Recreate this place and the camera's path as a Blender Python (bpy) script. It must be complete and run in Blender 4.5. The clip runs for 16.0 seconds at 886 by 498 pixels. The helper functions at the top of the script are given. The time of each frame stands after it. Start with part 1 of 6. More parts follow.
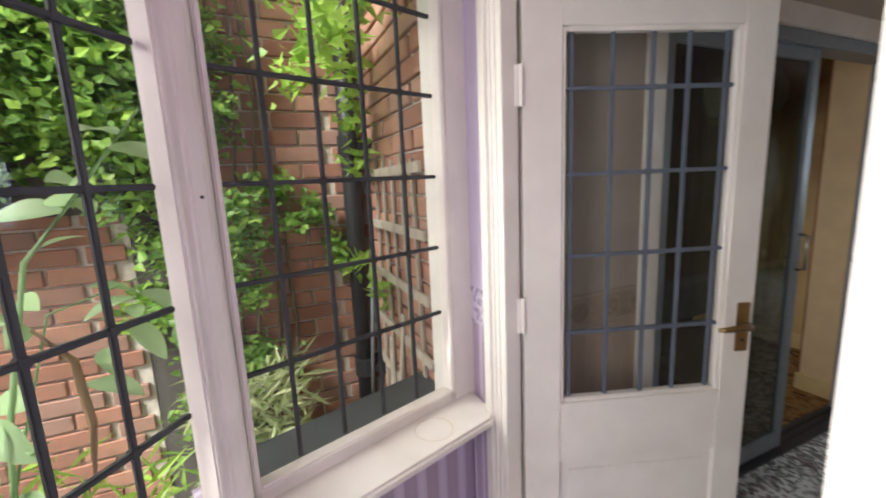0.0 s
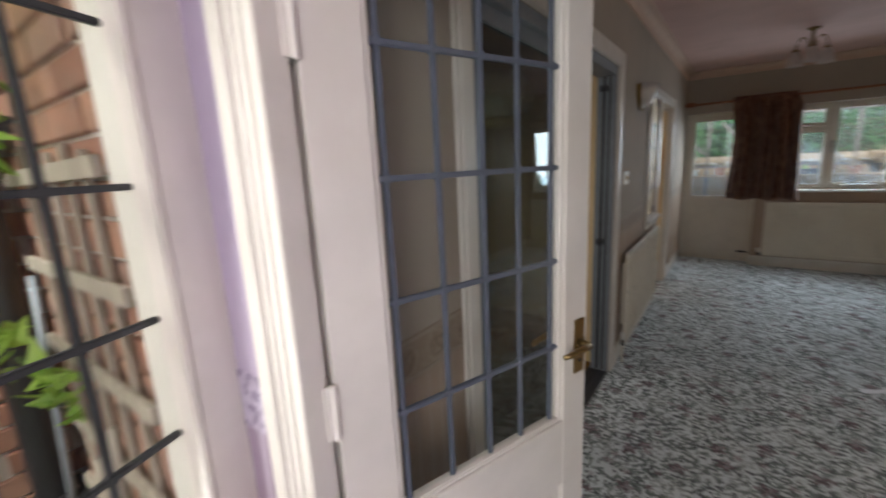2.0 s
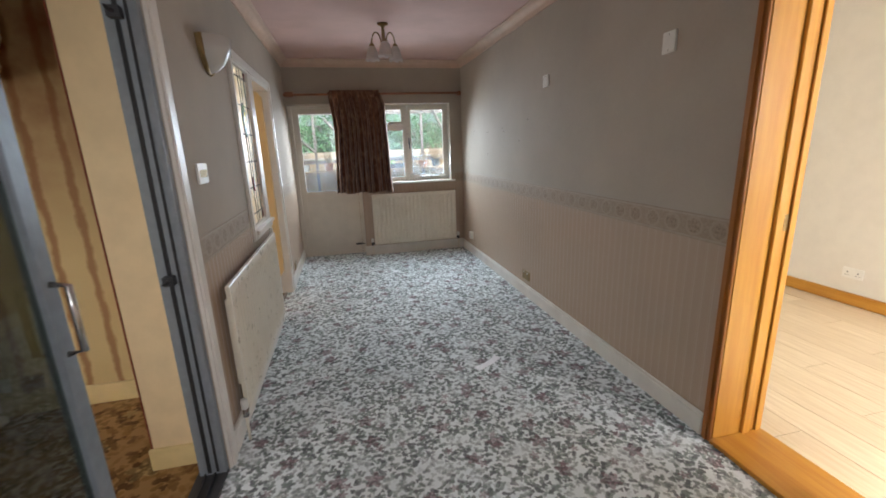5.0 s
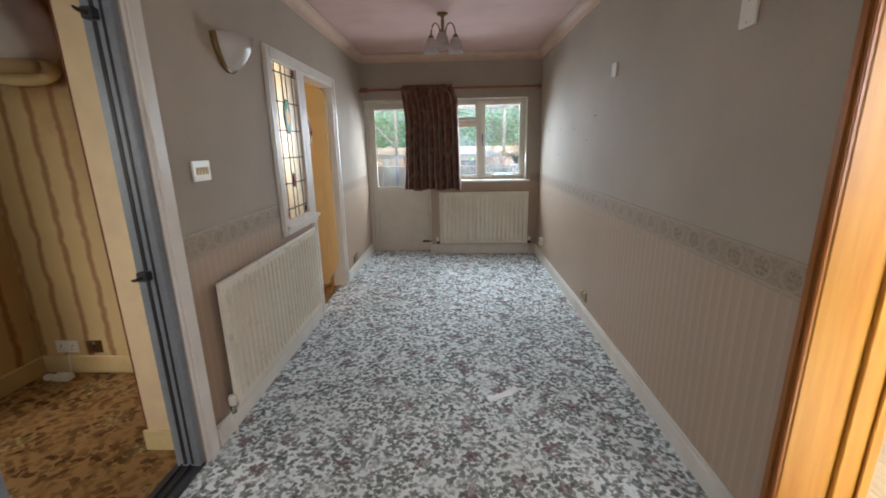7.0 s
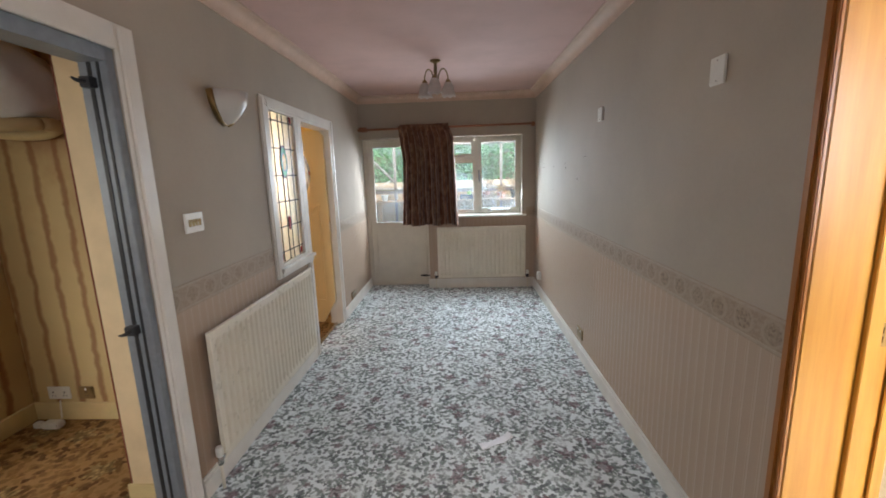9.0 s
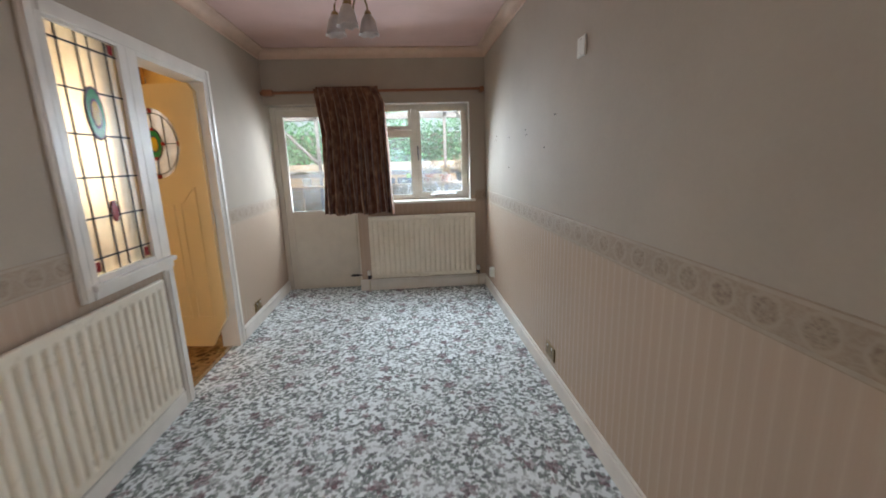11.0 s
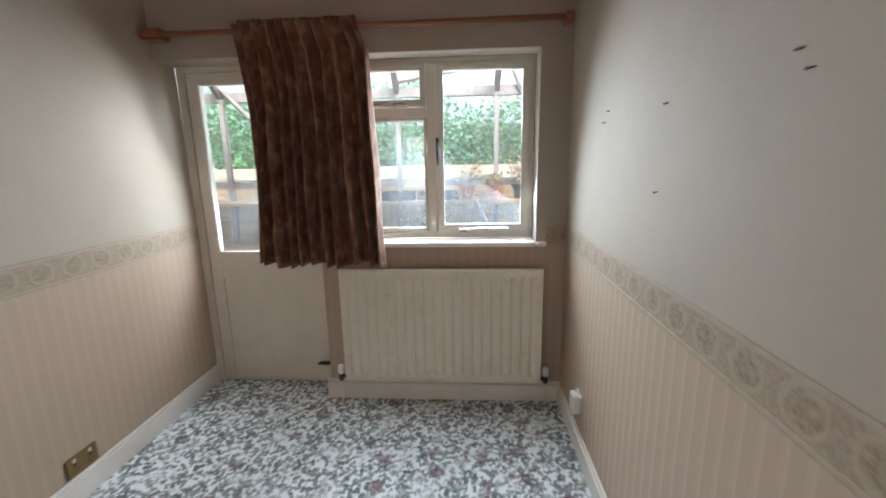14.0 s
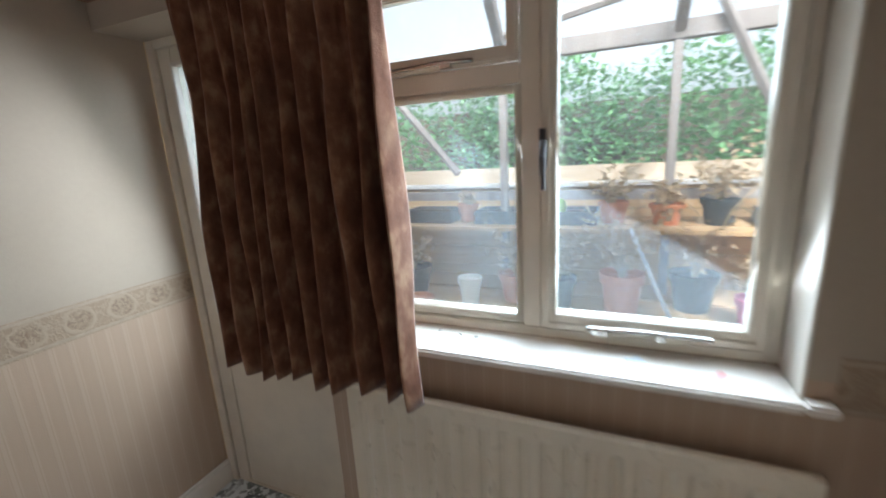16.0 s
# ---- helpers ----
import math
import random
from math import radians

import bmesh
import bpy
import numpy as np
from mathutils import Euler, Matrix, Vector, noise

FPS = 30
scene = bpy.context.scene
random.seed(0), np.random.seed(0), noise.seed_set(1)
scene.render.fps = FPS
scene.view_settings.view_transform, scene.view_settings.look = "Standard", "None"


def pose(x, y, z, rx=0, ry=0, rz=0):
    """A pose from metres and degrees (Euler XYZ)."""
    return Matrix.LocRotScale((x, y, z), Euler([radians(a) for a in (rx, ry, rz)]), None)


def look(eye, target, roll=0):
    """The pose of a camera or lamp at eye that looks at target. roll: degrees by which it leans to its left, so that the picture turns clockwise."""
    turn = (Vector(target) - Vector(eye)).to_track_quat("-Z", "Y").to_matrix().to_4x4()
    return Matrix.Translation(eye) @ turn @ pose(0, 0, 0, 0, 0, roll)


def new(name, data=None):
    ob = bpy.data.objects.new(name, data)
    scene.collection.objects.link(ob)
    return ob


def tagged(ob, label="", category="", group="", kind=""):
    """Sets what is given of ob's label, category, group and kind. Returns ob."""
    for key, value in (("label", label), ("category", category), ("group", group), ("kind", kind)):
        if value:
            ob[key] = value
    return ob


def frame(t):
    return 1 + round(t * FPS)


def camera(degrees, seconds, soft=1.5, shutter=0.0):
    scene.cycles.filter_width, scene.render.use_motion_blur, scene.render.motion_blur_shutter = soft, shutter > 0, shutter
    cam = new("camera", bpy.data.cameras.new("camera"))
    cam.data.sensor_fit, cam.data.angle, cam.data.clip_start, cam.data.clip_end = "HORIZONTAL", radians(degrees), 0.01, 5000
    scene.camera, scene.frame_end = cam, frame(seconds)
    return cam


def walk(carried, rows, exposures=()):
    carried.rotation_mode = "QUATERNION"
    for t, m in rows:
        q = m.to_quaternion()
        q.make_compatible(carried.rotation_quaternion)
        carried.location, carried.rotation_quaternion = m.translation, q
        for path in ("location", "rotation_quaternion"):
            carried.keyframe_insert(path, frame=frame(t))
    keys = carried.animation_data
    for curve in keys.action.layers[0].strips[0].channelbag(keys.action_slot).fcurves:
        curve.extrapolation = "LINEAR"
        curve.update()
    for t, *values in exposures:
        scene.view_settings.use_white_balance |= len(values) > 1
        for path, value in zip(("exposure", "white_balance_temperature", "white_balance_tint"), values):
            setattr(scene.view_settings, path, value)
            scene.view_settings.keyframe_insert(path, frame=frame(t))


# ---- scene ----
cam = camera(94.3, 16.0, soft=1.7, shutter=0.5)
PATH = [
    (0, (1.024, 0.684, 1.456), (-0.777, 1.485, 1.118), -2.4),
    (0.5, (0.959, 0.729, 1.458), (-0.907, 1.37, 1.132), -2.2),
    (1, (0.869, 0.813, 1.45), (-0.948, 1.585, 1.126), -1.6),
    (1.5, (0.73, 0.865, 1.458), (-0.827, 2.071, 1.111), -2.1),
    (2, (0.636, 0.931, 1.473), (-0.508, 2.52, 1.068), -2.8),
    (2.5, (0.585, 1.092, 1.45), (-0.169, 2.891, 1.006), -3.1),
    (3, (0.561, 1.278, 1.443), (0.252, 3.212, 1.041), -4.1),
    (3.5, (0.526, 1.46, 1.392), (0.875, 3.38, 0.954), -3.3),
    (6, (0.896, 2.113, 1.401), (1.33, 3.997, 0.892), -1.9),
    (6.5, (1.083, 2.141, 1.397), (1.218, 4.071, 0.889), -1.2),
    (7, (1.178, 2.141, 1.417), (1.105, 4.077, 0.922), -1.1),
    (7.5, (1.185, 2.149, 1.424), (1.034, 4.086, 0.95), -1.4),
    (8, (1.202, 2.127, 1.432), (1.046, 4.073, 0.994), -1.4),
    (8.5, (1.231, 2.126, 1.442), (1.095, 4.084, 1.058), -1.6),
    (9, (1.257, 2.147, 1.513), (1.167, 4.111, 1.147), -1.8),
    (11.5, (1.399, 3.425, 1.35), (1.577, 5.37, 0.922), -1.8),
    (12, (1.441, 3.799, 1.358), (1.604, 5.746, 0.928), -2.1),
    (12.5, (1.534, 4.139, 1.403), (1.634, 6.092, 0.986), -1.2),
    (13, (1.611, 4.495, 1.364), (1.603, 6.456, 0.973), -1.4),
    (13.5, (1.594, 4.847, 1.427), (1.524, 6.8, 1.003), -1.1),
    (14, (1.678, 5.205, 1.39), (1.55, 7.159, 0.982), -1.1),
    (14.5, (1.733, 5.542, 1.433), (1.543, 7.481, 0.981), -1.8),
    (15, (1.739, 5.881, 1.454), (1.446, 7.805, 0.992), -2.3),
    (15.5, (1.731, 6.2, 1.438), (1.25, 8.089, 0.992), -2.6),
    (16, (1.682, 6.487, 1.484), (0.906, 8.273, 1.03), -3.2),
]
# the clip's camera opens up as it leaves the bright window
EXPOSURES = [(0.0, 0.9), (0.8, 0.88), (1.5, 0.95), (2.0, 0.85), (2.5, 1.15), (3.0, 1.6), (3.7, 1.85), (6.0, 1.9), (9.0, 2.05), (12.5, 2.05), (14.5, 1.95), (15.2, 1.8), (16.0, 1.6)]
EXPOSURES = [(t, stops, 6600, 13) for t, stops in EXPOSURES]
walk(cam, [(t, look(eye, target, roll)) for t, eye, target, roll in PATH], EXPOSURES)

# ---- world and light ----
world = bpy.data.worlds.new("overcast_sky")
scene.world = world
world.use_nodes = True
wt = world.node_tree
sky = wt.nodes.new("ShaderNodeTexSky")
sky.sky_type, sky.sun_disc = "NISHITA", False
sky.sun_elevation, sky.sun_rotation, sky.dust_density = radians(42), radians(200), 6.0
grey = wt.nodes.new("ShaderNodeHueSaturation")
grey.inputs["Saturation"].default_value = 0.22
wt.links.new(sky.outputs[0], grey.inputs["Color"])
wt.links.new(grey.outputs[0], wt.nodes["Background"].inputs[0])
wt.nodes["Background"].inputs[1].default_value = 0.15


def lamp(name, kind, m, power, colour, **props):
    data = bpy.data.lights.new(name, kind)
    data.energy, data.color = power, colour
    for key, value in props.items():
        if key == "size":
            data.shape, data.size, data.size_y = "RECTANGLE", value[0], value[1]
        if key == "angle":
            data.angle = value
        if key == "spread":
            data.spread = value
        if key == "radius":
            data.shadow_soft_size = value
    ob = new(name, data)
    ob.matrix_world = m
    return ob


lamp("sun", "SUN", look((4.2, -7.5, 8.5), (0, 0, 0)), 5.0, (1, 0.98, 0.95), angle=radians(20))
# sky light in the window openings, plus fills at added, unseen openings
lamp("sky_far_window", "AREA", look((1.62, 7.55, 1.46), (1.05, 5.2, 0.5)), 7.0, (0.72, 0.875, 1.0), size=(0.78, 0.90), spread=radians(145))
lamp("sky_garden_door", "AREA", look((0.31, 7.60, 1.4), (0.5, 5.6, 0.6)), 2.2, (0.82, 0.92, 1.0), size=(0.36, 0.95), spread=radians(150))
lamp("sky_lean_to", "AREA", look((1.34, 8.1, 2.0), (0.55, 4.9, 0.0)), 10.5, (0.79, 0.91, 1.0), size=(1.25, 1.0), spread=radians(115))
lamp("sky_bow_window", "AREA", look((0.05, 0.96, 1.42), (1.0, 1.28, 1.3)), 1.3, (0.95, 1.0, 0.96), size=(0.5, 1.1))
lamp("sky_bow_window_angled", "AREA", look((0.47, 0.42, 1.42), (1.2, 1.36, 1.25)), 1.8, (0.95, 1.0, 0.96), size=(0.5, 1.1))
# added fill from an unseen porch front, brightens the open door and wall
lamp("sky_bow_window_front", "AREA", look((1.25, -0.52, 1.5), (0.2, 1.6, 1.3)), 16, (0.95, 0.99, 1.0), size=(0.7, 1.1))
lamp("sky_bright_room", "AREA", look((3.5, 0.62, 1.6), (2.6, 3.3, 0.4)), 32, (0.92, 0.96, 1.0), size=(1.5, 1.2))
lamp("sky_back_room", "AREA", look((-1.7, 7.58, 1.6), (-1.2, 5.0, 1.0)), 12, (1.0, 0.96, 0.88), size=(1.0, 1.1))
# fill added to brighten the side room; no window is seen there
lamp("sky_side_room", "AREA", look((-1.55, 2.8, 1.5), (-0.9, 3.9, 0.3)), 2.0, (1.0, 0.98, 0.85), size=(0.9, 0.8))

# ---- materials ----


class Mat:
    """A node material: small helpers round one Principled shader."""

    def __init__(self, name, rough=0.6, metal=0.0, spec=0.5):
        self.m = bpy.data.materials.new(name)
        self.m.use_nodes = True
        self.t = self.m.node_tree
        self.b = self.t.nodes["Principled BSDF"]
        self.b.inputs["Roughness"].default_value = rough
        self.b.inputs["Metallic"].default_value = metal
        self.b.inputs["Specular IOR Level"].default_value = spec
        self.co = self.t.nodes.new("ShaderNodeTexCoord").outputs["Object"]

    def put(self, socket, v):
        if isinstance(v, bpy.types.NodeSocket):
            self.t.links.new(v, socket)
        elif isinstance(v, tuple) and len(v) == 3 and socket.type == "RGBA":
            socket.default_value = (*v, 1)
        else:
            socket.default_value = v

    def node(self, kind, out=0, **ins):
        n = self.t.nodes.new("ShaderNode" + kind)
        for k, v in ins.items():
            self.put(n.inputs[k], v)
        return n.outputs[out]

    def math(self, op, a, b=0.0, c=0.0):
        n = self.t.nodes.new("ShaderNodeMath")
        n.operation = op
        for s, v in zip(n.inputs, (a, b, c)):
            self.put(s, v)
        return n.outputs[0]

    def noise(self, scale, detail=3.0, vec=None, rough=0.55):
        return self.node("TexNoise", Vector=vec or self.co, Scale=scale, Detail=detail, Roughness=rough)

    def voronoi(self, scale, vec=None, out="Distance", rand=1.0):
        return self.node("TexVoronoi", out, Vector=vec or self.co, Scale=scale, Randomness=rand)

    def ramp(self, fac, *stops):
        n = self.t.nodes.new("ShaderNodeValToRGB")
        self.put(n.inputs[0], fac)
        e = n.color_ramp.elements
        while len(e) < len(stops):
            e.new(0.5)
        for el, (p, c) in zip(e, stops):
            el.position, el.color = p, (*c, 1) if isinstance(c, tuple) else (c, c, c, 1)
        return n.outputs[0]

    def mix(self, fac, a, b, blend="MIX"):
        n = self.t.nodes.new("ShaderNodeMix")
        n.data_type, n.blend_type = "RGBA", blend
        for k, v in ((0, fac), (6, a), (7, b)):
            self.put(n.inputs[k], v)
        return n.outputs[2]

    def map(self, scale=(1, 1, 1), rot=(0, 0, 0), vec=None):
        return self.node("Mapping", Vector=vec or self.co, Scale=scale, Rotation=rot)

    def axis(self, i):
        return self.node("SeparateXYZ", i, Vector=self.co)

    def random(self):
        return self.node("ObjectInfo", "Random")

    def island(self):
        return self.node("NewGeometry", "Random Per Island")

    def colour(self, c):
        self.put(self.b.inputs["Base Color"], c)
        return self

    def rough(self, r):
        self.put(self.b.inputs["Roughness"], r)
        return self

    def bump(self, height, strength=0.3, dist=0.01):
        self.put(self.b.inputs["Normal"], self.node("Bump", Height=height, Strength=strength, Distance=dist))
        return self

    def done(self):
        return self.m


def paint(name, c, rough=0.4, wear=0.12, scale=9.0, dirt=None):
    """Painted surface with brushed variation and faint grime."""
    k = Mat(name, rough)
    low = tuple(v * (1 - wear) for v in c)
    col = k.ramp(k.noise(scale, 4), (0.3, low), (0.62, c))
    if dirt:
        col = k.mix(k.ramp(k.noise(2.3, 6), (0.5, 0.0), (0.75, 0.5)), col, dirt)
    k.colour(col).bump(k.noise(130, 2, k.map((1, 1, 0.15))), 0.12, 0.002)
    k.rough(k.math("MULTIPLY_ADD", k.noise(25, 2), 0.2, rough - 0.1))
    return k.done()


def plain(name, c, rough=0.5, metal=0.0, var=0.15, scale=30.0):
    k = Mat(name, rough, metal)
    k.colour(k.ramp(k.noise(scale, 3), (0.3, tuple(v * (1 - var) for v in c)), (0.7, c)))
    return k.done()


def wood(name, c1, c2, rough=0.35, along="z", scale=1.0):
    k = Mat(name, rough)
    s = {"x": (0.6, 9, 9), "y": (9, 0.6, 9), "z": (9, 9, 0.6)}[along]
    v = k.map(tuple(a * scale for a in s))
    grain = k.noise(3.0, 6, v, 0.65)
    col = k.ramp(grain, (0.3, c1), (0.68, c2))
    col = k.mix(0.25, col, k.ramp(k.noise(1.1, 2), (0.35, c1), (0.65, c2)))
    k.colour(col).bump(grain, 0.08, 0.003)
    return k.done()


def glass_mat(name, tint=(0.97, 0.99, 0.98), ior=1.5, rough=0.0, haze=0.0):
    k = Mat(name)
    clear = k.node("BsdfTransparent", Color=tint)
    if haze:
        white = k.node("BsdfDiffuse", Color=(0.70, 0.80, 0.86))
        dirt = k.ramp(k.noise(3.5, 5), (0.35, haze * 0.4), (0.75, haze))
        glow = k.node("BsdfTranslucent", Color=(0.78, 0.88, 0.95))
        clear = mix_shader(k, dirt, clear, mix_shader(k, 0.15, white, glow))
    gloss = k.node("BsdfGlossy", Roughness=rough, Color=(1, 1, 1))
    f0 = ((ior - 1) / (ior + 1)) ** 2
    facing = k.node("LayerWeight", "Facing", Blend=0.5)
    out = mix_shader(k, k.math("MULTIPLY_ADD", k.math("POWER", facing, 5.0), 1 - f0, f0), clear, gloss)
    k.t.links.new(out, k.t.nodes["Material Output"].inputs[0])
    return k.done()


def mix_shader(k, fac, a, b):
    n = k.t.nodes.new("ShaderNodeMixShader")
    k.put(n.inputs[0], fac)
    k.t.links.new(a, n.inputs[1])
    k.t.links.new(b, n.inputs[2])
    return n.outputs[0]


def frosted(name, c, trans=0.85, rough=0.35):
    k = Mat(name, rough)
    k.colour(k.ramp(k.noise(14, 2), (0.3, tuple(v * 0.8 for v in c)), (0.7, c)))
    k.b.inputs["Transmission Weight"].default_value = trans
    k.bump(k.noise(120, 2), 0.35, 0.004)
    return k.done()


def wallpaper(name, upper, low_a, low_b, split=1.0, period=0.055):
    """Plain paper above the dado line, satin stripes below it."""
    k = Mat(name, 0.8, spec=0.45)
    z = k.axis(2)
    along = k.math("ADD", k.axis(0), k.axis(1))
    stripe = k.math("SINE", k.math("MULTIPLY", along, 2 * math.pi / period))
    fine = k.math("SINE", k.math("MULTIPLY", along, 2 * math.pi / period * 3))
    line = k.ramp(k.math("MULTIPLY_ADD", stripe, 0.5, 0.5), (0.55, 0.0), (0.8, 1.0))
    fac = k.math("ADD", line, k.math("MULTIPLY", fine, 0.06))
    lower = k.mix(fac, low_a, low_b)
    cloud = k.noise(1.7, 5)
    up = k.ramp(cloud, (0.3, tuple(v * 0.86 for v in upper)), (0.7, upper))
    up = k.mix(k.math("MULTIPLY", k.noise(60, 3), 0.22), up, tuple(min(1, v * 1.25) for v in upper))
    step = k.math("GREATER_THAN", z, split)
    col = k.mix(step, lower, up)
    col = k.mix(k.ramp(k.noise(0.9, 5), (0.52, 0.0), (0.75, 0.22)), col, (0.30, 0.24, 0.18))
    k.colour(col)
    inv = k.math("SUBTRACT", 1.0, step)
    h = k.math("ADD", k.math("MULTIPLY", k.math("MULTIPLY", line, inv), 0.5), k.math("MULTIPLY", k.noise(220, 2), 0.7))
    k.bump(h, 0.22, 0.003)
    k.rough(k.math("MULTIPLY_ADD", k.math("MULTIPLY", fac, inv), -0.52, 0.8))
    return k.done()


def carpet_mat(name, base, leaf, rose, dark, scale=1.0):
    """Sprigs of leaves and roses scattered over a pale pile."""
    k = Mat(name, 0.95, spec=0.1)
    jitter = k.node("TexNoise", 1, Vector=k.co, Scale=38 * scale, Detail=2.0)
    vec = k.mix(0.006 / scale, k.co, jitter, "ADD")

    def sprig(cells, arms, size, waist, shift):
        """Star of leaves round each cell's point: its mask, a random number and the distance."""
        v = k.node("Mapping", Vector=vec, Location=(shift, shift * 0.7, 0), Rotation=(0, 0, shift))
        n = k.t.nodes.new("ShaderNodeTexVoronoi")
        n.voronoi_dimensions = "2D"
        k.put(n.inputs["Vector"], v)
        k.put(n.inputs["Scale"], cells * scale)
        pick = k.node("SeparateColor", 0, Color=n.outputs["Color"])
        other = k.node("SeparateColor", 1, Color=n.outputs["Color"])
        d = k.t.nodes.new("ShaderNodeVectorMath")
        d.operation = "SUBTRACT"
        k.put(d.inputs[0], v)
        k.put(d.inputs[1], n.outputs["Position"])
        x, y = k.node("SeparateXYZ", 0, Vector=d.outputs[0]), k.node("SeparateXYZ", 1, Vector=d.outputs[0])
        r = k.math("SQRT", k.math("ADD", k.math("MULTIPLY", x, x), k.math("MULTIPLY", y, y)))
        turn = k.math("MULTIPLY_ADD", k.math("ARCTAN2", y, x), float(arms), k.math("MULTIPLY", other, 6.283))
        reach = k.math("MULTIPLY_ADD", k.math("COSINE", turn), 1.0 - waist, waist)
        reach = k.math("MULTIPLY", reach, k.math("MULTIPLY_ADD", pick, 0.5, 0.7))
        edge = k.math("SUBTRACT", k.math("MULTIPLY", reach, size / scale), r)
        return k.ramp(k.math("MULTIPLY_ADD", edge, 230.0 * scale, 0.5), (0.2, 0.0), (0.8, 1.0)), pick, r

    col = k.ramp(k.noise(2.2, 4), (0.3, tuple(v * 0.86 for v in base)), (0.7, base))
    groups = k.ramp(k.noise(7.5 * scale, 2), (0.36, 0.45), (0.52, 1.0))
    pale = tuple(0.5 * (u + v) for u, v in zip(base, leaf))
    layers = ((24, 3, 0.016, 0.72, 0.3, pale, 0.55), (23, 2, 0.0185, 0.68, 1.1, leaf, 0.85), (25, 3, 0.0135, 0.74, 2.3, leaf, 0.85), (21, 2, 0.0185, 0.66, 4.0, dark, 0.9), (29, 3, 0.0105, 0.74, 5.2, dark, 0.85), (27, 2, 0.0145, 0.68, 7.7, leaf, 0.85))
    for cells, arms, size, waist, shift, tone, power in layers:
        mask, pick, r = sprig(cells, arms, size, waist, shift)
        mask = k.math("MULTIPLY", mask, k.ramp(pick, (0.32, 0.0), (0.36, 1.0)))
        shade = k.mix(pick, tuple(min(1, c * 1.5) for c in tone), tuple(c * 0.62 for c in tone))
        col = k.mix(k.math("MULTIPLY", mask, k.math("MULTIPLY", groups, power)), col, shade)
    mask, pick, r = sprig(5.4, 5, 0.040, 0.78, 3.1)
    mask = k.math("MULTIPLY", mask, k.ramp(pick, (0.3, 0.0), (0.34, 1.0)))
    petal = k.voronoi(70 * scale, vec)
    flower = k.mix(k.ramp(petal, (0.15, 0.0), (0.6, 1.0)), tuple(min(1, c * 1.3) for c in rose), tuple(c * 0.4 for c in rose))
    col = k.mix(k.math("MULTIPLY", mask, 0.68), col, flower)
    mask, pick, r = sprig(9, 5, 0.021, 0.7, 6.4)
    mask = k.math("MULTIPLY", mask, k.ramp(pick, (0.55, 0.0), (0.59, 1.0)))
    col = k.mix(k.math("MULTIPLY", mask, 0.6), col, tuple(c * 0.8 for c in rose))
    col = k.mix(k.ramp(k.noise(1.3, 6), (0.5, 0.0), (0.8, 0.08)), col, (0.20, 0.18, 0.15))
    k.colour(k.mix(k.math("MULTIPLY", k.noise(420, 2), 0.12), col, tuple(v * 0.4 for v in base)))
    k.bump(k.noise(500, 2), 0.5, 0.004)
    return k.done()


def stripes_mat(name, a, b, period):
    """Old paper with broad uneven stripes, water-stained."""
    k = Mat(name, 0.7)
    along = k.math("ADD", k.math("ADD", k.axis(0), k.axis(1)), k.math("MULTIPLY", k.noise(11, 4), 0.05))
    s = k.math("SINE", k.math("MULTIPLY", along, 2 * math.pi / period))
    fac = k.ramp(s, (0.5, 0.0), (0.95, 1.0))
    col = k.mix(k.math("MULTIPLY", fac, 0.85), a, b)
    stain = k.math("MULTIPLY", k.ramp(k.noise(2.1, 5), (0.40, 0.0), (0.62, 0.9)), k.ramp(k.math("MULTIPLY", k.axis(2), 0.4), (0.42, 0.1), (0.75, 1.0)))
    k.colour(k.mix(stain, col, (0.26, 0.09, 0.03))).bump(k.noise(150, 2), 0.2, 0.003)
    return k.done()


def leaf_mat(name, a, b, back=0.35):
    k = Mat(name, 0.5)
    r = k.math("MULTIPLY_ADD", k.noise(6, 2), 0.5, k.math("MULTIPLY", k.island(), 0.6))
    k.colour(k.ramp(r, (0.2, a), (0.8, b)))
    k.b.inputs["Transmission Weight"].default_value = 0.0
    tr = k.node("BsdfTranslucent", Color=tuple(min(1, v * 1.5) for v in b))
    out = mix_shader(k, back, k.b.outputs[0], tr)
    k.t.links.new(out, k.t.nodes["Material Output"].inputs[0])
    return k.done()


M = {}
M["wall"] = wallpaper("mauve_grey_wallpaper", (0.43, 0.366, 0.295), (0.450, 0.338, 0.252), (0.468, 0.356, 0.270))
M["lilac"] = wallpaper("lilac_wallpaper", (0.58, 0.50, 0.64), (0.42, 0.33, 0.44), (0.60, 0.52, 0.64), 1.06)
M["carpet"] = carpet_mat("floral_carpet", (0.86, 0.91, 0.92), (0.235, 0.28, 0.26), (0.29, 0.165, 0.19), (0.15, 0.16, 0.17), 0.95)
M["brown_carpet"] = carpet_mat("brown_patterned_carpet", (0.36, 0.21, 0.085), (0.22, 0.12, 0.04), (0.42, 0.30, 0.13), (0.11, 0.05, 0.02), 0.55)
M["ceiling"] = paint("pink_ceiling_paint", (0.66, 0.44, 0.39), 0.85, 0.08, 3, (0.52, 0.33, 0.27))
M["cornice"] = paint("cream_cornice_paint", (0.62, 0.44, 0.33), 0.7, 0.1)
M["white"] = paint("old_white_gloss", (0.78, 0.74, 0.68), 0.35, 0.1, 6, (0.62, 0.55, 0.46))
M["cream"] = paint("cream_gloss", (0.72, 0.66, 0.56), 0.35, 0.1, 6, (0.55, 0.47, 0.36))
M["radiator"] = paint("radiator_enamel", (0.77, 0.71, 0.59), 0.3, 0.06, 5, (0.64, 0.55, 0.42))
M["orange"] = wood("orange_varnished_pine", (0.40, 0.155, 0.02), (0.56, 0.29, 0.045), 0.3)
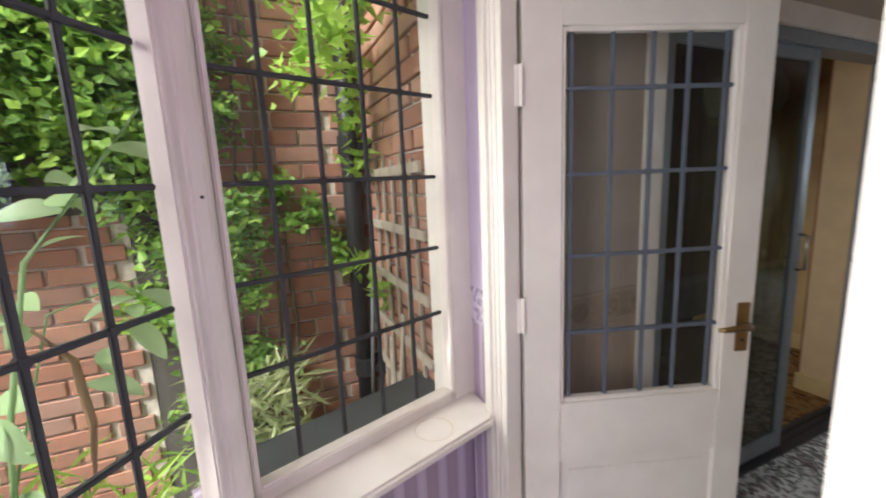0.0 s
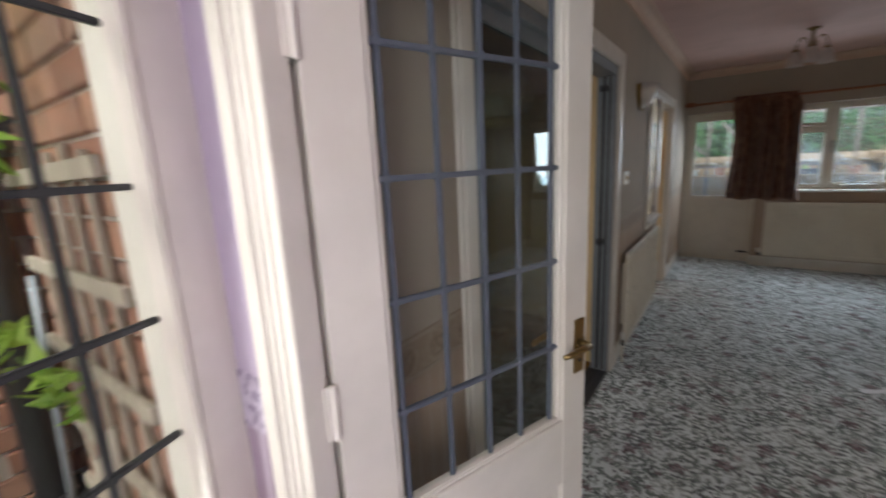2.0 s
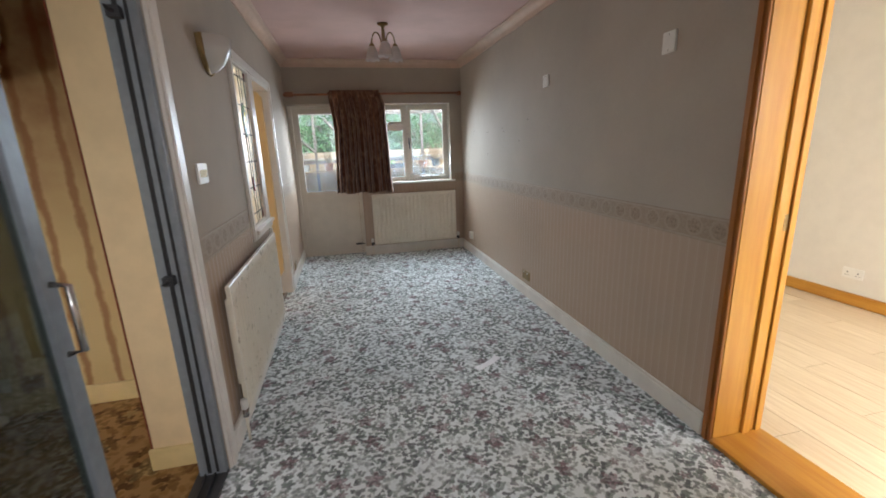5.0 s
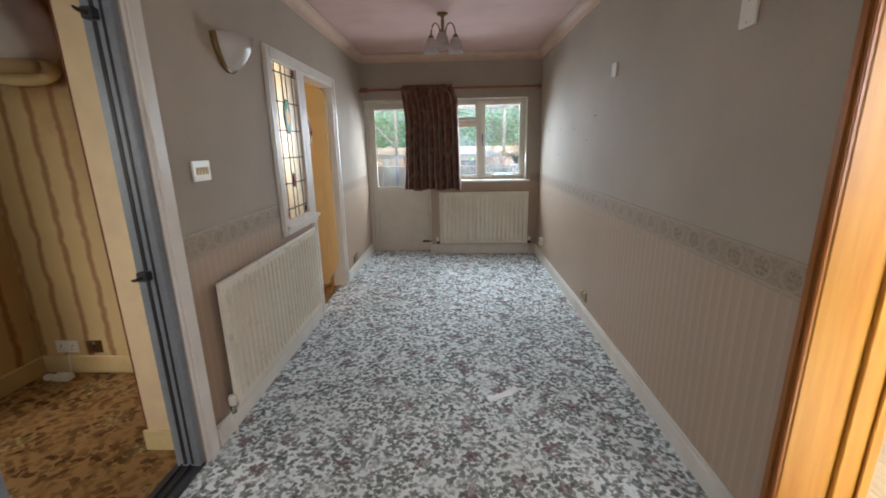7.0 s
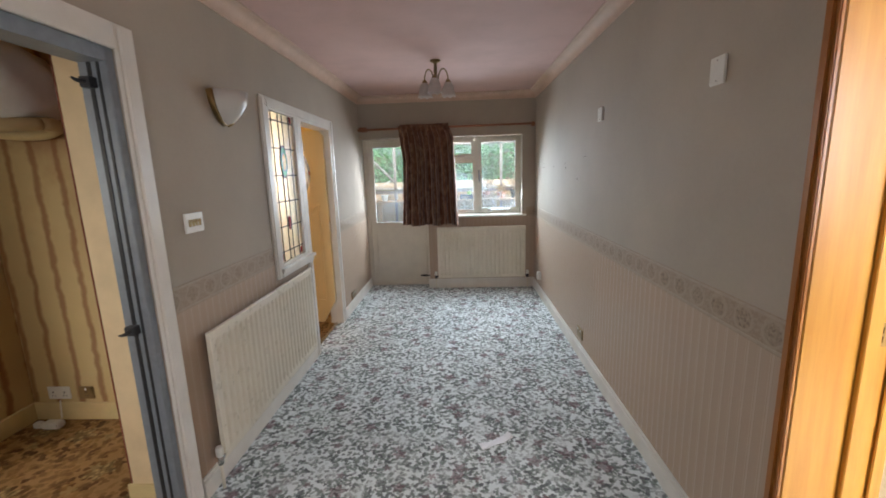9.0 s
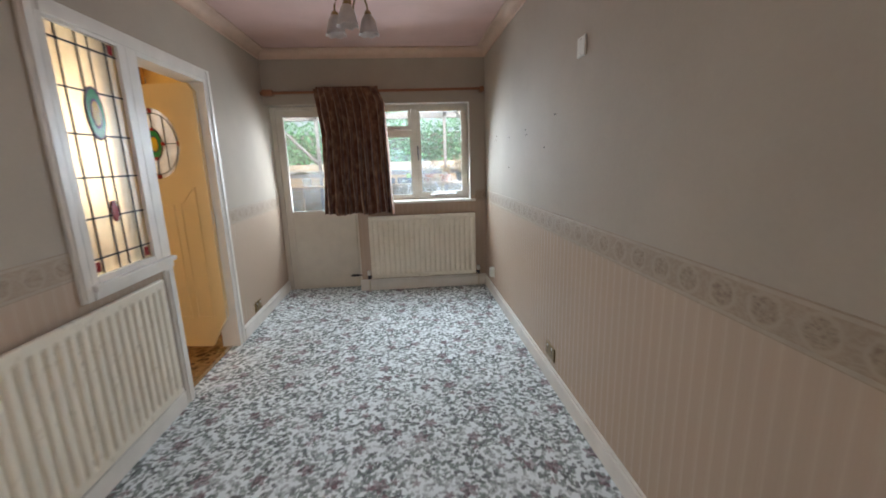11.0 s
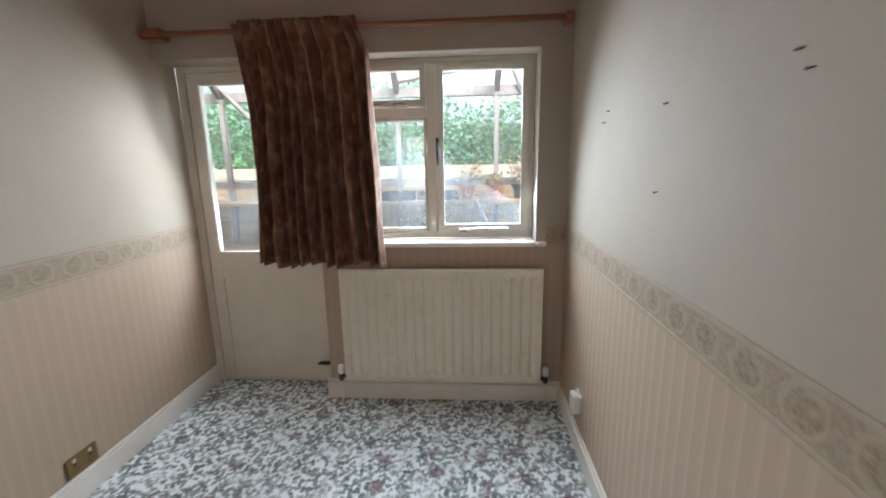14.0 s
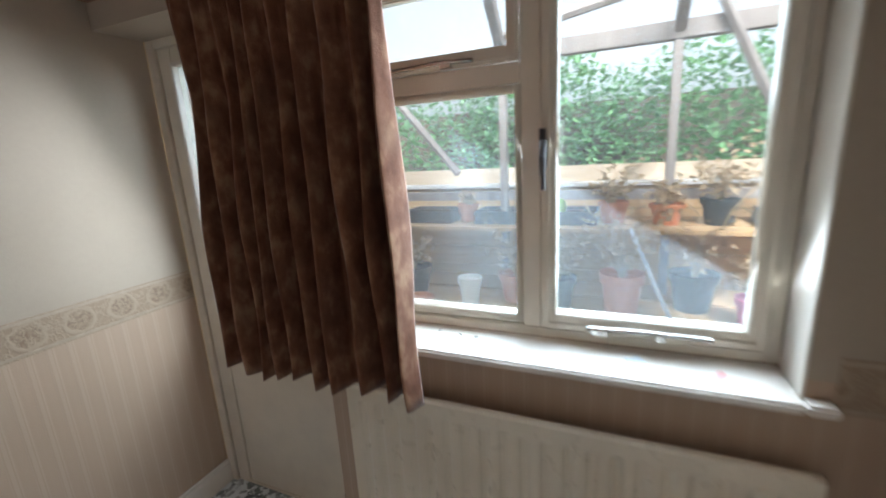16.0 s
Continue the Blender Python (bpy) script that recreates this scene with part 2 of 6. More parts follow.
# same pine, darkened: the hall-side shade is put into the colour
M["orange_shaded"] = wood("shaded_varnished_pine", (0.28, 0.085, 0.015), (0.42, 0.16, 0.028), 0.3)
M["orange_x"] = wood("orange_varnished_pine_flat", (0.40, 0.155, 0.02), (0.56, 0.29, 0.045), 0.3, "y")
M["rod"] = wood("reddish_wooden_rod", (0.20, 0.07, 0.03), (0.36, 0.15, 0.07), 0.4, "x")
M["laminate"] = wood("pale_laminate", (0.62, 0.49, 0.33), (0.76, 0.65, 0.47), 0.4, "y")
M["bright_wall"] = paint("warm_white_emulsion", (0.72, 0.68, 0.60), 0.8, 0.05)
M["amber_wall"] = paint("amber_wall_paint", (0.78, 0.58, 0.28), 0.75, 0.1, 2.5)
M["amber_door"] = paint("yellowed_gloss_paint", (0.80, 0.62, 0.34), 0.4, 0.08, 3)
M["stripes"] = stripes_mat("brown_striped_wallpaper", (0.56, 0.42, 0.20), (0.28, 0.13, 0.045), 0.155)
M["grey_frame"] = plain("grey_blue_aluminium", (0.27, 0.30, 0.33), 0.4, 0.3)
M["dark_frame"] = plain("dark_track_metal", (0.06, 0.06, 0.065), 0.5, 0.4)
M["lead"] = plain("dark_lead_strip", (0.05, 0.055, 0.06), 0.55, 0.2)
M["blue_lead"] = plain("blue_grey_lead_strip", (0.13, 0.15, 0.19), 0.5, 0.2)
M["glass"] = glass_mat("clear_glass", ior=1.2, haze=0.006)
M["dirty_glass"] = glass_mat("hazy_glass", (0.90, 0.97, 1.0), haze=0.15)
M["dark_glass"] = glass_mat("tinted_glass", (0.42, 0.46, 0.42), 1.5)
M["brass"] = plain("tarnished_brass", (0.30, 0.205, 0.09), 0.36, 0.9)
M["chrome"] = plain("dull_chrome", (0.55, 0.54, 0.52), 0.25, 0.95)
M["plastic"] = plain("white_plastic", (0.78, 0.76, 0.70), 0.35, 0, 0.06)
M["black"] = plain("black_plastic", (0.02, 0.02, 0.022), 0.45)
M["paper"] = plain("white_paper", (0.86, 0.87, 0.90), 0.8, 0, 0.08)
M["outside_paint"] = plain("weathered_grey_timber", (0.30, 0.27, 0.24), 0.8, 0, 0.4, 12)
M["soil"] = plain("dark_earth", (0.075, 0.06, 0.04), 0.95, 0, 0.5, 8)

# ---- mesh helpers ----


def box(bm, x0, x1, y0, y1, z0, z1, m=None):
    vs = [bm.verts.new(Vector((x, y, z))) for x in (x0, x1) for y in (y0, y1) for z in (z0, z1)]
    if m:
        for v in vs:
            v.co = m @ v.co
    for q in ((0, 1, 3, 2), (4, 6, 7, 5), (0, 4, 5, 1), (2, 3, 7, 6), (0, 2, 6, 4), (1, 5, 7, 3)):
        bm.faces.new([vs[i] for i in q])
    return vs


def mesh_of(bm, material, bevel=0.0, smooth=False, segments=2):
    if bevel:
        bmesh.ops.bevel(bm, geom=list(bm.edges), offset=bevel, segments=segments, affect="EDGES", clamp_overlap=True)
    bmesh.ops.recalc_face_normals(bm, faces=bm.faces)
    data = bpy.data.meshes.new("mesh")
    bm.to_mesh(data)
    bm.free()
    data.materials.append(material)
    if smooth:
        for p in data.polygons:
            p.use_smooth = True
    return data


def part(name, bm, material, parent=None, label="", bevel=0.0, smooth=False):
    ob = new(name, mesh_of(bm, material, bevel, smooth))
    ob.parent = parent
    return tagged(ob, label)


def block(name, dims, material, parent=None, label="", bevel=0.002, m=None):
    bm = bmesh.new()
    box(bm, *dims, m)
    return part(name, bm, material, parent, label, bevel)


def thing(name, label, category, group="", kind="", at=(0, 0, 0)):
    ob = new(name)
    ob.empty_display_size = 0.05
    ob.location = at
    return tagged(ob, label, category, group, kind)


def structure(name, bm, material, label, category, bevel=0.0):
    return tagged(part(name, bm, material, None, label, bevel), label, category, "", "structure")


def tube(bm, points, radius, sides=10, cap=True):
    """A round bar that follows points; radius may be one number or one for each point."""
    pts = [Vector(p) for p in points]
    radii = radius if isinstance(radius, (list, tuple)) else [radius] * len(pts)
    rings = []
    for i, p in enumerate(pts):
        d = (pts[min(i + 1, len(pts) - 1)] - pts[max(i - 1, 0)]).normalized()
        side = d.cross(Vector((0, 0, 1)) if abs(d.z) < 0.9 else Vector((1, 0, 0))).normalized()
        up = side.cross(d)
        rings.append([bm.verts.new(p + radii[i] * (side * math.cos(a) + up * math.sin(a))) for a in (2 * math.pi * j / sides for j in range(sides))])
    for a, b in zip(rings, rings[1:]):
        for j in range(sides):
            bm.faces.new((a[j], a[(j + 1) % sides], b[(j + 1) % sides], b[j]))
    if cap:
        bm.faces.new(rings[0])
        bm.faces.new(rings[-1])


def lathe(bm, profile, m=None, sides=24, arc=2 * math.pi, start=0.0):
    """Turns a profile of (radius, height) round the z axis."""
    full = arc > 6.28
    n = sides if full else sides + 1
    rings = []
    for r, z in profile:
        ring = []
        for j in range(n):
            a = start + arc * j / sides
            co = Vector((r * math.cos(a), r * math.sin(a), z))
            ring.append(bm.verts.new(m @ co if m else co))
        rings.append(ring)
    for a, b in zip(rings, rings[1:]):
        for j in range(sides):
            q = (a[j], a[(j + 1) % n], b[(j + 1) % n], b[j])
            bm.faces.new(q)


def wall_x(bm, x0, x1, y0, y1, z0, z1, holes=()):
    """A wall along y with holes (y0, y1, z0, z1)."""
    ys = sorted({y0, y1, *(h[i] for h in holes for i in (0, 1))})
    for a, b in zip(ys, ys[1:]):
        cuts = sorted((h[2], h[3]) for h in holes if h[0] <= a + 1e-6 and h[1] >= b - 1e-6)
        z = z0
        for lo, hi in cuts:
            if lo > z + 1e-6:
                box(bm, x0, x1, a, b, z, lo)
            z = hi
        if z < z1 - 1e-6:
            box(bm, x0, x1, a, b, z, z1)


def wall_y(bm, y0, y1, x0, x1, z0, z1, holes=()):
    xs = sorted({x0, x1, *(h[i] for h in holes for i in (0, 1))})
    for a, b in zip(xs, xs[1:]):
        cuts = sorted((h[2], h[3]) for h in holes if h[0] <= a + 1e-6 and h[1] >= b - 1e-6)
        z = z0
        for lo, hi in cuts:
            if lo > z + 1e-6:
                box(bm, a, b, y0, y1, z, lo)
            z = hi
        if z < z1 - 1e-6:
            box(bm, a, b, y0, y1, z, z1)


# ---- the plan ----
W = 2.205        # right wall of the hall
FAR = 7.45       # inner face of the far wall
CEIL = 2.46
PORCH = 1.28     # porch face of the wall with the leaded door

bm = bmesh.new()
wall_x(bm, -0.12, 0.0, 1.33, 7.62, 0, CEIL, ((1.985, 3.71, 0, 1.995), (4.87, 5.385, 0.83, 1.975), (5.385, 6.22, 0, 1.975)))
structure("wall_west", bm, M["wall"], "mauve-grey papered hall wall with striped dado", "wall")
bm = bmesh.new()
wall_x(bm, W, W + 0.27, 1.33, 7.80, 0, CEIL, ((2.51, 3.295, 0, 2.04),))
structure("wall_east", bm, M["wall"], "mauve-grey papered hall wall with striped dado", "wall")
bm = bmesh.new()
box(bm, 0.0, W, FAR, 7.80, 1.955, CEIL)
box(bm, 2.045, W, FAR, 7.80, 0, 1.955)
box(bm, 0.835, 2.045, FAR, 7.80, 0, 0.945)
structure("wall_north", bm, M["wall"], "far papered wall holding the garden door and window", "wall")
bm = bmesh.new()
wall_y(bm, PORCH, 1.345, -0.12, 2.60, 0, CEIL, ((0.03, 0.83, 0, 2.02),))
structure("wall_south", bm, M["lilac"], "lilac papered partition between porch and hall", "wall")
bm = bmesh.new()
box(bm, -0.06, 2.47, -0.7, 7.64, -0.1, 0.0)
structure("floor", bm, M["carpet"], "pale floral carpet with grey leaves and roses", "floor")
bm = bmesh.new()
box(bm, -0.12, W + 0.27, -0.7, 7.80, CEIL, CEIL + 0.1)
structure("ceiling", bm, M["ceiling"], "faded pink painted ceiling", "ceiling")
# porch enclosure behind the camera
bm = bmesh.new()
box(bm, 1.85, 1.95, -0.6, PORCH, 0, CEIL)
# unseen opening in this wall, added for the porch front fill
wall_y(bm, -0.7, -0.6, 0.60, 1.95, 0, CEIL, ((0.9, 1.6, 0.85, 2.05),))
structure("wall_porch", bm, M["lilac"], "lilac papered porch wall", "wall")


def sweep_cornice(name, a, b, inward):
    """A coved cornice along a wall from a to b; inward points into the room."""
    bm = bmesh.new()
    prof = [(0.0, CEIL - 0.085), (0.012, CEIL - 0.085), (0.014, CEIL - 0.07)]
    for i in range(7):
        u = math.pi / 2 * i / 6
        prof.append((0.014 + 0.06 * (1 - math.cos(u)), CEIL - 0.07 + 0.055 * math.sin(u)))
    prof += [(0.085, CEIL - 0.012), (0.085, CEIL - 0.001), (0.0, CEIL - 0.001)]
    ends = []
    for p in (a, b):
        ends.append([bm.verts.new((p[0] + inward[0] * d, p[1] + inward[1] * d, z)) for d, z in prof])
    n = len(prof)
    for i in range(n):
        bm.faces.new((ends[0][i], ends[0][(i + 1) % n], ends[1][(i + 1) % n], ends[1][i]))
    bm.faces.new(ends[0])
    bm.faces.new(ends[1])
    return structure(name, bm, M["cornice"], "cream coved plaster cornice", "cornice")


sweep_cornice("trim_west", (0, 1.33), (0, FAR), (1, 0))
sweep_cornice("trim_east", (W, 1.33), (W, FAR), (-1, 0))
sweep_cornice("trim_north", (0, FAR), (W, FAR), (0, -1))


def skirting(name, x0, x1, y0, y1, h=0.115, material="white"):
    bm = bmesh.new()
    box(bm, x0, x1, y0, y1, -0.001, h - 0.02)
    tx, ty = (0.006, 0) if x1 - x0 < y1 - y0 else (0, 0.006)
    box(bm, x0 + (tx if x0 > 1 else 0), x1 - (tx if x0 < 1 else 0), y0 + (ty if y0 > 3 else 0), y1, h - 0.02, h)
    return structure(name, bm, M[material], "white painted skirting board", "skirting", 0.003)


skirting("baseboard", 0.0, 0.018, 1.335, 1.89)
skirting("baseboard", 0.0, 0.018, 3.81, 5.375)
skirting("baseboard", 0.0, 0.018, 6.295, 7.62)
skirting("baseboard", W - 0.018, W, 3.322, FAR - 0.02)
skirting("baseboard", W - 0.018, W, 1.335, 2.482)
skirting("baseboard", 0.815, W, FAR - 0.018, FAR - 0.0005, 0.125)

# ---- doors, windows and built-in parts ----


def frame_rect(bm, u0, u1, z0, z1, w, d0, d1, m, bottom=None):
    """Four rails round an opening in the local plane x, z; depth along local y."""
    b = w if bottom is None else bottom
    box(bm, u0, u0 + w, d0, d1, z0, z1, m)
    box(bm, u1 - w, u1, d0, d1, z0, z1, m)
    box(bm, u0 + w, u1 - w, d0, d1, z1 - w, z1, m)
    if b:
        box(bm, u0 + w, u1 - w, d0, d1, z0, z0 + b, m)


def leads(parent, m, u0, u1, z0, z1, us, zs, material, wide=0.009, name="lead_strip", d=0.005):
    """Raised lead strips on a pane, with a solder blob at each crossing."""
    for u in us:
        block(name, (u - wide / 2, u + wide / 2, -d, d, z0, z1), material, parent, "", 0.002, m)
    for z in zs:
        block(name, (u0, u1, -d - 0.001, d + 0.001, z - wide / 2, z + wide / 2), material, parent, "", 0.002, m)
    bm = bmesh.new()
    for u in us:
        for z in zs:
            box(bm, u - wide * 0.8, u + wide * 0.8, -d - 0.002, d + 0.002, z - wide * 0.8, z + wide * 0.8, m)
    part("solder_joints", bm, material, parent, "", 0.002)


def pane(parent, m, u0, u1, z0, z1, material, name="pane", t=0.002):
    ob = block(name, (u0, u1, -t, t, z0, z1), material, parent, "", 0, m)
    ob.visible_shadow = False
    return ob


def local(x, y, turn):
    """A plane standing at x, y whose local x runs at turn degrees from world x."""
    return pose(x, y, 0, 0, 0, turn)


# bow window of the porch
def bow_light(name, m, length, us):
    w = thing(name, "white painted leaded window light in a bow bay", "window", "bow window lights", "structure")
    bm = bmesh.new()
    frame_rect(bm, -0.055, length + 0.055, 0.735, 2.06, 0.05, -0.035, 0.012, m, 0.055)
    part("window_frame", bm, M["white"], w, "", 0.006)
    bm = bmesh.new()
    frame_rect(bm, -0.012, length + 0.012, 0.785, 2.015, 0.014, -0.045, -0.008, m)
    part("glazing_bead", bm, M["white"], w, "", 0.004)
    pane(w, m, 0, length, 0.79, 2.01, M["glass"])
    leads(w, m, 0, length, 0.80, 2.0, us, (1.045, 1.25, 1.462, 1.689, 1.90), M["lead"], 0.0105)
    return w


S1 = (0.0745, 0.6115)
A1 = math.degrees(math.atan2(0.532, -0.177))
P1 = local(*S1, A1)
bow_light("window_1", P1, 0.59, [0.111, 0.234, 0.359, 0.477])
A2 = 142.3
R2 = (0.19, 0.53)
P2 = local(R2[0] + 0.56 * 0.791, R2[1] - 0.56 * 0.612, A2)
bow_light("window_2", P2, 0.56, [0.12, 0.23, 0.34, 0.452])

bm = bmesh.new()
post = [(0.205, 0.552), (0.19, 0.583), (0.163, 0.607), (0.125, 0.612), (0.10, 0.598), (0.085, 0.59), (0.13, 0.54), (0.185, 0.53)]
for z0, z1, grow in ((0.735, 2.06, 0.0),):
    lo = [bm.verts.new((x, y, z0)) for x, y in post]
    hi = [bm.verts.new((x, y, z1)) for x, y in post]
    n = len(post)
    for i in range(n):
        bm.faces.new((lo[i], lo[(i + 1) % n], hi[(i + 1) % n], hi[i]))
    bm.faces.new(lo)
    bm.faces.new(hi)
structure("window_mullion", bm, M["white"], "thick white moulded post between bow lights", "window post", 0.006)
nail_head = bmesh.new()
lathe(nail_head, [(0.0, 0.004), (0.003, 0.003), (0.003, 0.0)], pose(0.176, 0.596, 1.441, 0, 90, 42), 8)
tagged(part("nail", nail_head, M["dark_frame"], None, "small dark nail head in the white window post"), "small dark nail head in white window post", "nail")
# end post, dwarf walls and head
bm = bmesh.new()
box(bm, 0.60, 0.73, -0.04, 0.06, 0.735, 2.06, P1)
structure("window_post", bm, M["white"], "white painted end post of the bow window", "window post", 0.005)
bm = bmesh.new()
box(bm, -0.10, 0.75, 0.05, 0.16, 0, 0.735, P1)
box(bm, -0.12, 0.75, -0.03, 0.16, 2.06, CEIL, P1)
box(bm, -0.3, 0.66, 0.05, 0.16, 0, 0.735, P2)
box(bm, -0.3, 0.66, -0.03, 0.16, 2.06, CEIL, P2)
box(bm, -0.3, -0.06, 0.0, 0.16, 0.735, 2.06, P2)
box(bm, 0.70, 0.82, -0.6, 0.12, 0, CEIL)
structure("wall_bay", bm, M["lilac"], "lilac papered dwarf wall below the bow window", "wall")
bm = bmesh.new()
box(bm, 0.03, 0.73, -0.018, 0.05, 0, 0.718, P1)
structure("wall_bay_lining", bm, M["lilac"], "lilac papered apron below the window board", "wall")

# window board
bm = bmesh.new()
ring = [(-0.112, 1.18), (-0.12, 1.275), (0.03, 1.275), (0.066, 1.245), (0.236, 0.70), (0.185, 0.60), (0.09, 0.60)]
lo = [bm.verts.new((x, y, 0.725)) for x, y in ring]
hi = [bm.verts.new((x, y, 0.755)) for x, y in ring]
for i in range(len(ring)):
    j = (i + 1) % len(ring)
    bm.faces.new((lo[i], lo[j], hi[j], hi[i]))
bm.faces.new(lo)
bm.faces.new(hi)
structure("window_sill", bm, M["white"], "scuffed white painted window board with ring stain", "window sill", 0.008)
# ring left by a pot on the window board
bm = bmesh.new()
lathe(bm, [(0.052, 0.0002), (0.053, 0.0009), (0.056, 0.0009), (0.057, 0.0002)], pose(0.031, 1.075, 0.755), 40)
structure("ring_stain", bm, M["cream"], "faint dirty ring left on window board", "stain")

# porch doorway frame
bm = bmesh.new()
box(bm, 0.03, 0.076, 1.27, 1.352, 0, 2.02)
box(bm, 0.805, 0.83, 1.27, 1.352, 0, 2.02)
box(bm, 0.076, 0.805, 1.27, 1.352, 1.99, 2.02)
box(bm, 0.0765, 0.103, 1.272, 1.321, 0, 1.988)
structure("door_frame", bm, M["white"], "white painted porch door lining", "door frame", 0.002)


def architrave_y(name, x0, x1, z1, y, w, out, material, label):
    """Architrave round an opening in a wall along x; out is -1 or 1."""
    bm = bmesh.new()
    for a, b, c, d in ((x0 - w, x0, 0, z1 + w), (x1, x1 + w, 0, z1 + w), (x0, x1, z1, z1 + w)):
        box(bm, a, b, *sorted((y, y + out * 0.014)), c, d)
        m = 0.016
        box(bm, a + m, b - m, *sorted((y + out * 0.012, y + out * 0.022)), c, d - m)
    return structure(name, bm, M[material], label, "architrave", 0.003)


def architrave_x(name, y0, y1, z1, x, w, out, material, label, legs=(1, 1)):
    bm = bmesh.new()
    spans = []
    if legs[0]:
        spans.append((y0 - w, y0, 0, z1 + w))
    if legs[1]:
        spans.append((y1, y1 + w, 0, z1 + w))
    spans.append((y0, y1, z1, z1 + w))
    for a, b, c, d in spans:
        box(bm, *sorted((x, x + out * 0.014)), a, b, c, d)
        m = 0.014
        box(bm, *sorted((x + out * 0.012, x + out * 0.021)), a + m, b - m, c, d - m)
    return structure(name, bm, M[material], label, "architrave", 0.003)


architrave_y("trim_porch", 0.06, 0.815, 2.01, PORCH, 0.07, -1, "white", "white moulded architrave round the porch door")

# leaded porch door, standing open
LEAF = 0.685
DM = local(0.092, 1.337, 70.5)
door = thing("door_1", "white painted half-glazed leaded door standing open", "door", "", "structure")
bm = bmesh.new()
T = 0.019
box(bm, 0, 0.105, -T, T, 0.012, 1.975, DM)
box(bm, 0.595, LEAF, -T, T, 0.012, 1.975, DM)
box(bm, 0.105, 0.595, -T, T, 1.822, 1.975, DM)
box(bm, 0.105, 0.595, -T, T, 0.60, 0.792, DM)
box(bm, 0.105, 0.595, -T, T, 0.012, 0.20, DM)
part("leaf", bm, M["white"], door, "", 0.002)
bm = bmesh.new()
box(bm, 0.105, 0.595, -0.008, 0.008, 0.20, 0.60, DM)
box(bm, 0.135, 0.565, -0.0125, 0.0125, 0.23, 0.57, DM)
part("lower_panel", bm, M["white"], door, "", 0.003)
bm = bmesh.new()
frame_rect(bm, 0.105, 0.595, 0.792, 1.822, 0.012, -0.014, 0.014, DM)
part("glazing_bead", bm, M["white"], door, "", 0.003)
pane(door, DM, 0.11, 0.590, 0.80, 1.817, M["glass"])
leads(door, DM, 0.112, 0.588, 0.802, 1.815, (0.135, 0.246, 0.356, 0.456, 0.562), (1.002, 1.227, 1.452, 1.673), M["blue_lead"], 0.011)
for z in (0.25, 1.07, 1.68):
    bm = bmesh.new()
    box(bm, -0.016, 0.0, 0.006, 0.022, z - 0.05, z + 0.05, DM)
    tube(bm, [DM @ Vector((-0.004, -0.024, z - 0.052)), DM @ Vector((-0.004, -0.024, z + 0.052))], 0.006, 8)
    box(bm, -0.02, 0.002, -0.024, -0.018, z - 0.05, z + 0.05, DM)
    part("hinge", bm, M["white"], door, "painted-over hinge", 0.001)


def lever_handle(parent, m, u, z, side, flip, material):
    """Plate, rose and lever on one face of a door."""
    bm = bmesh.new()
    s = side
    box(bm, u - 0.02, u + 0.02, *sorted((s * 0.019, s * 0.024)), z - 0.085, z + 0.065, m)
    part("handle_plate", bm, M[material], parent, "tarnished brass plate", 0.002)
    bm = bmesh.new()
    tube(bm, [m @ Vector((u, s * 0.024, z)), m @ Vector((u, s * 0.055, z))], [0.011, 0.009], 10)
    tube(bm, [m @ Vector((u, s * 0.055, z)), m @ Vector((u - flip * 0.03, s * 0.058, z + 0.002)), m @ Vector((u - flip * 0.075, s * 0.056, z - 0.002)), m @ Vector((u - flip * 0.095, s * 0.05, z - 0.004))], [0.009, 0.009, 0.008, 0.006], 10)
    part("handle_lever", bm, M[material], parent, "tarnished brass lever", 0, True)
    bm = bmesh.new()
    tube(bm, [m @ Vector((u, s * 0.0235, z - 0.05)), m @ Vector((u, s * 0.0255, z - 0.05))], 0.005, 10)
    part("keyhole", bm, M["black"], parent)


lever_handle(door, DM, 0.652, 1.0, -1, 1, "brass")
lever_handle(door, DM, 0.652, 1.0, 1, 1, "brass")

# aluminium sliding door to the side room
architrave_x("trim_slider", 1.985, 3.71, 1.993, 0.0, 0.092, 1, "white", "white moulded architrave round the sliding door")
slider = thing("door_2", "grey aluminium sliding glass door slid half open", "door", "", "structure")
bm = bmesh.new()
for y0, y1 in ((1.987, 2.02), (3.67, 3.708)):
    box(bm, -0.11, -0.002, y0, y1, 0.0, 1.994)
box(bm, -0.11, -0.002, 2.02, 3.67, 1.943, 1.994)
part("frame", bm, M["grey_frame"], slider, "", 0.002)
bm = bmesh.new()
box(bm, -0.125, -0.001, 1.995, 3.70, 0.001, 0.018)
box(bm, -0.05, -0.044, 2.02, 3.67, 0.018, 0.030)
box(bm, -0.09, -0.084, 2.02, 3.67, 0.018, 0.030)
part("track", bm, M["dark_frame"], slider, "dark metal floor track", 0.001)
bm = bmesh.new()
box(bm, -0.075, -0.06, 3.667, 3.6715, 0.03, 1.943)
box(bm, -0.04, -0.03, 3.667, 3.6715, 0.03, 1.943)
part("rubber_seal", bm, M["black"], slider)
SM = pose(-0.045, 2.025, 0, 0, 0, 90)
bm = bmesh.new()
frame_rect(bm, 0, 0.98, 0.03, 1.943, 0.05, -0.016, 0.016, SM, 0.08)
leaf = part("sliding_leaf", bm, M["grey_frame"], slider, "", 0.002)
pane(leaf, SM, 0.05, 0.93, 0.11, 1.893, M["dark_glass"])
bm = bmesh.new()
tube(bm, [SM @ Vector((0.955, -0.016, 0.96)), SM @ Vector((0.955, -0.05, 0.965)), SM @ Vector((0.955, -0.05, 1.125)), SM @ Vector((0.955, -0.016, 1.13))], 0.008, 8)
part("pull_handle", bm, M["chrome"], leaf, "", 0, True)
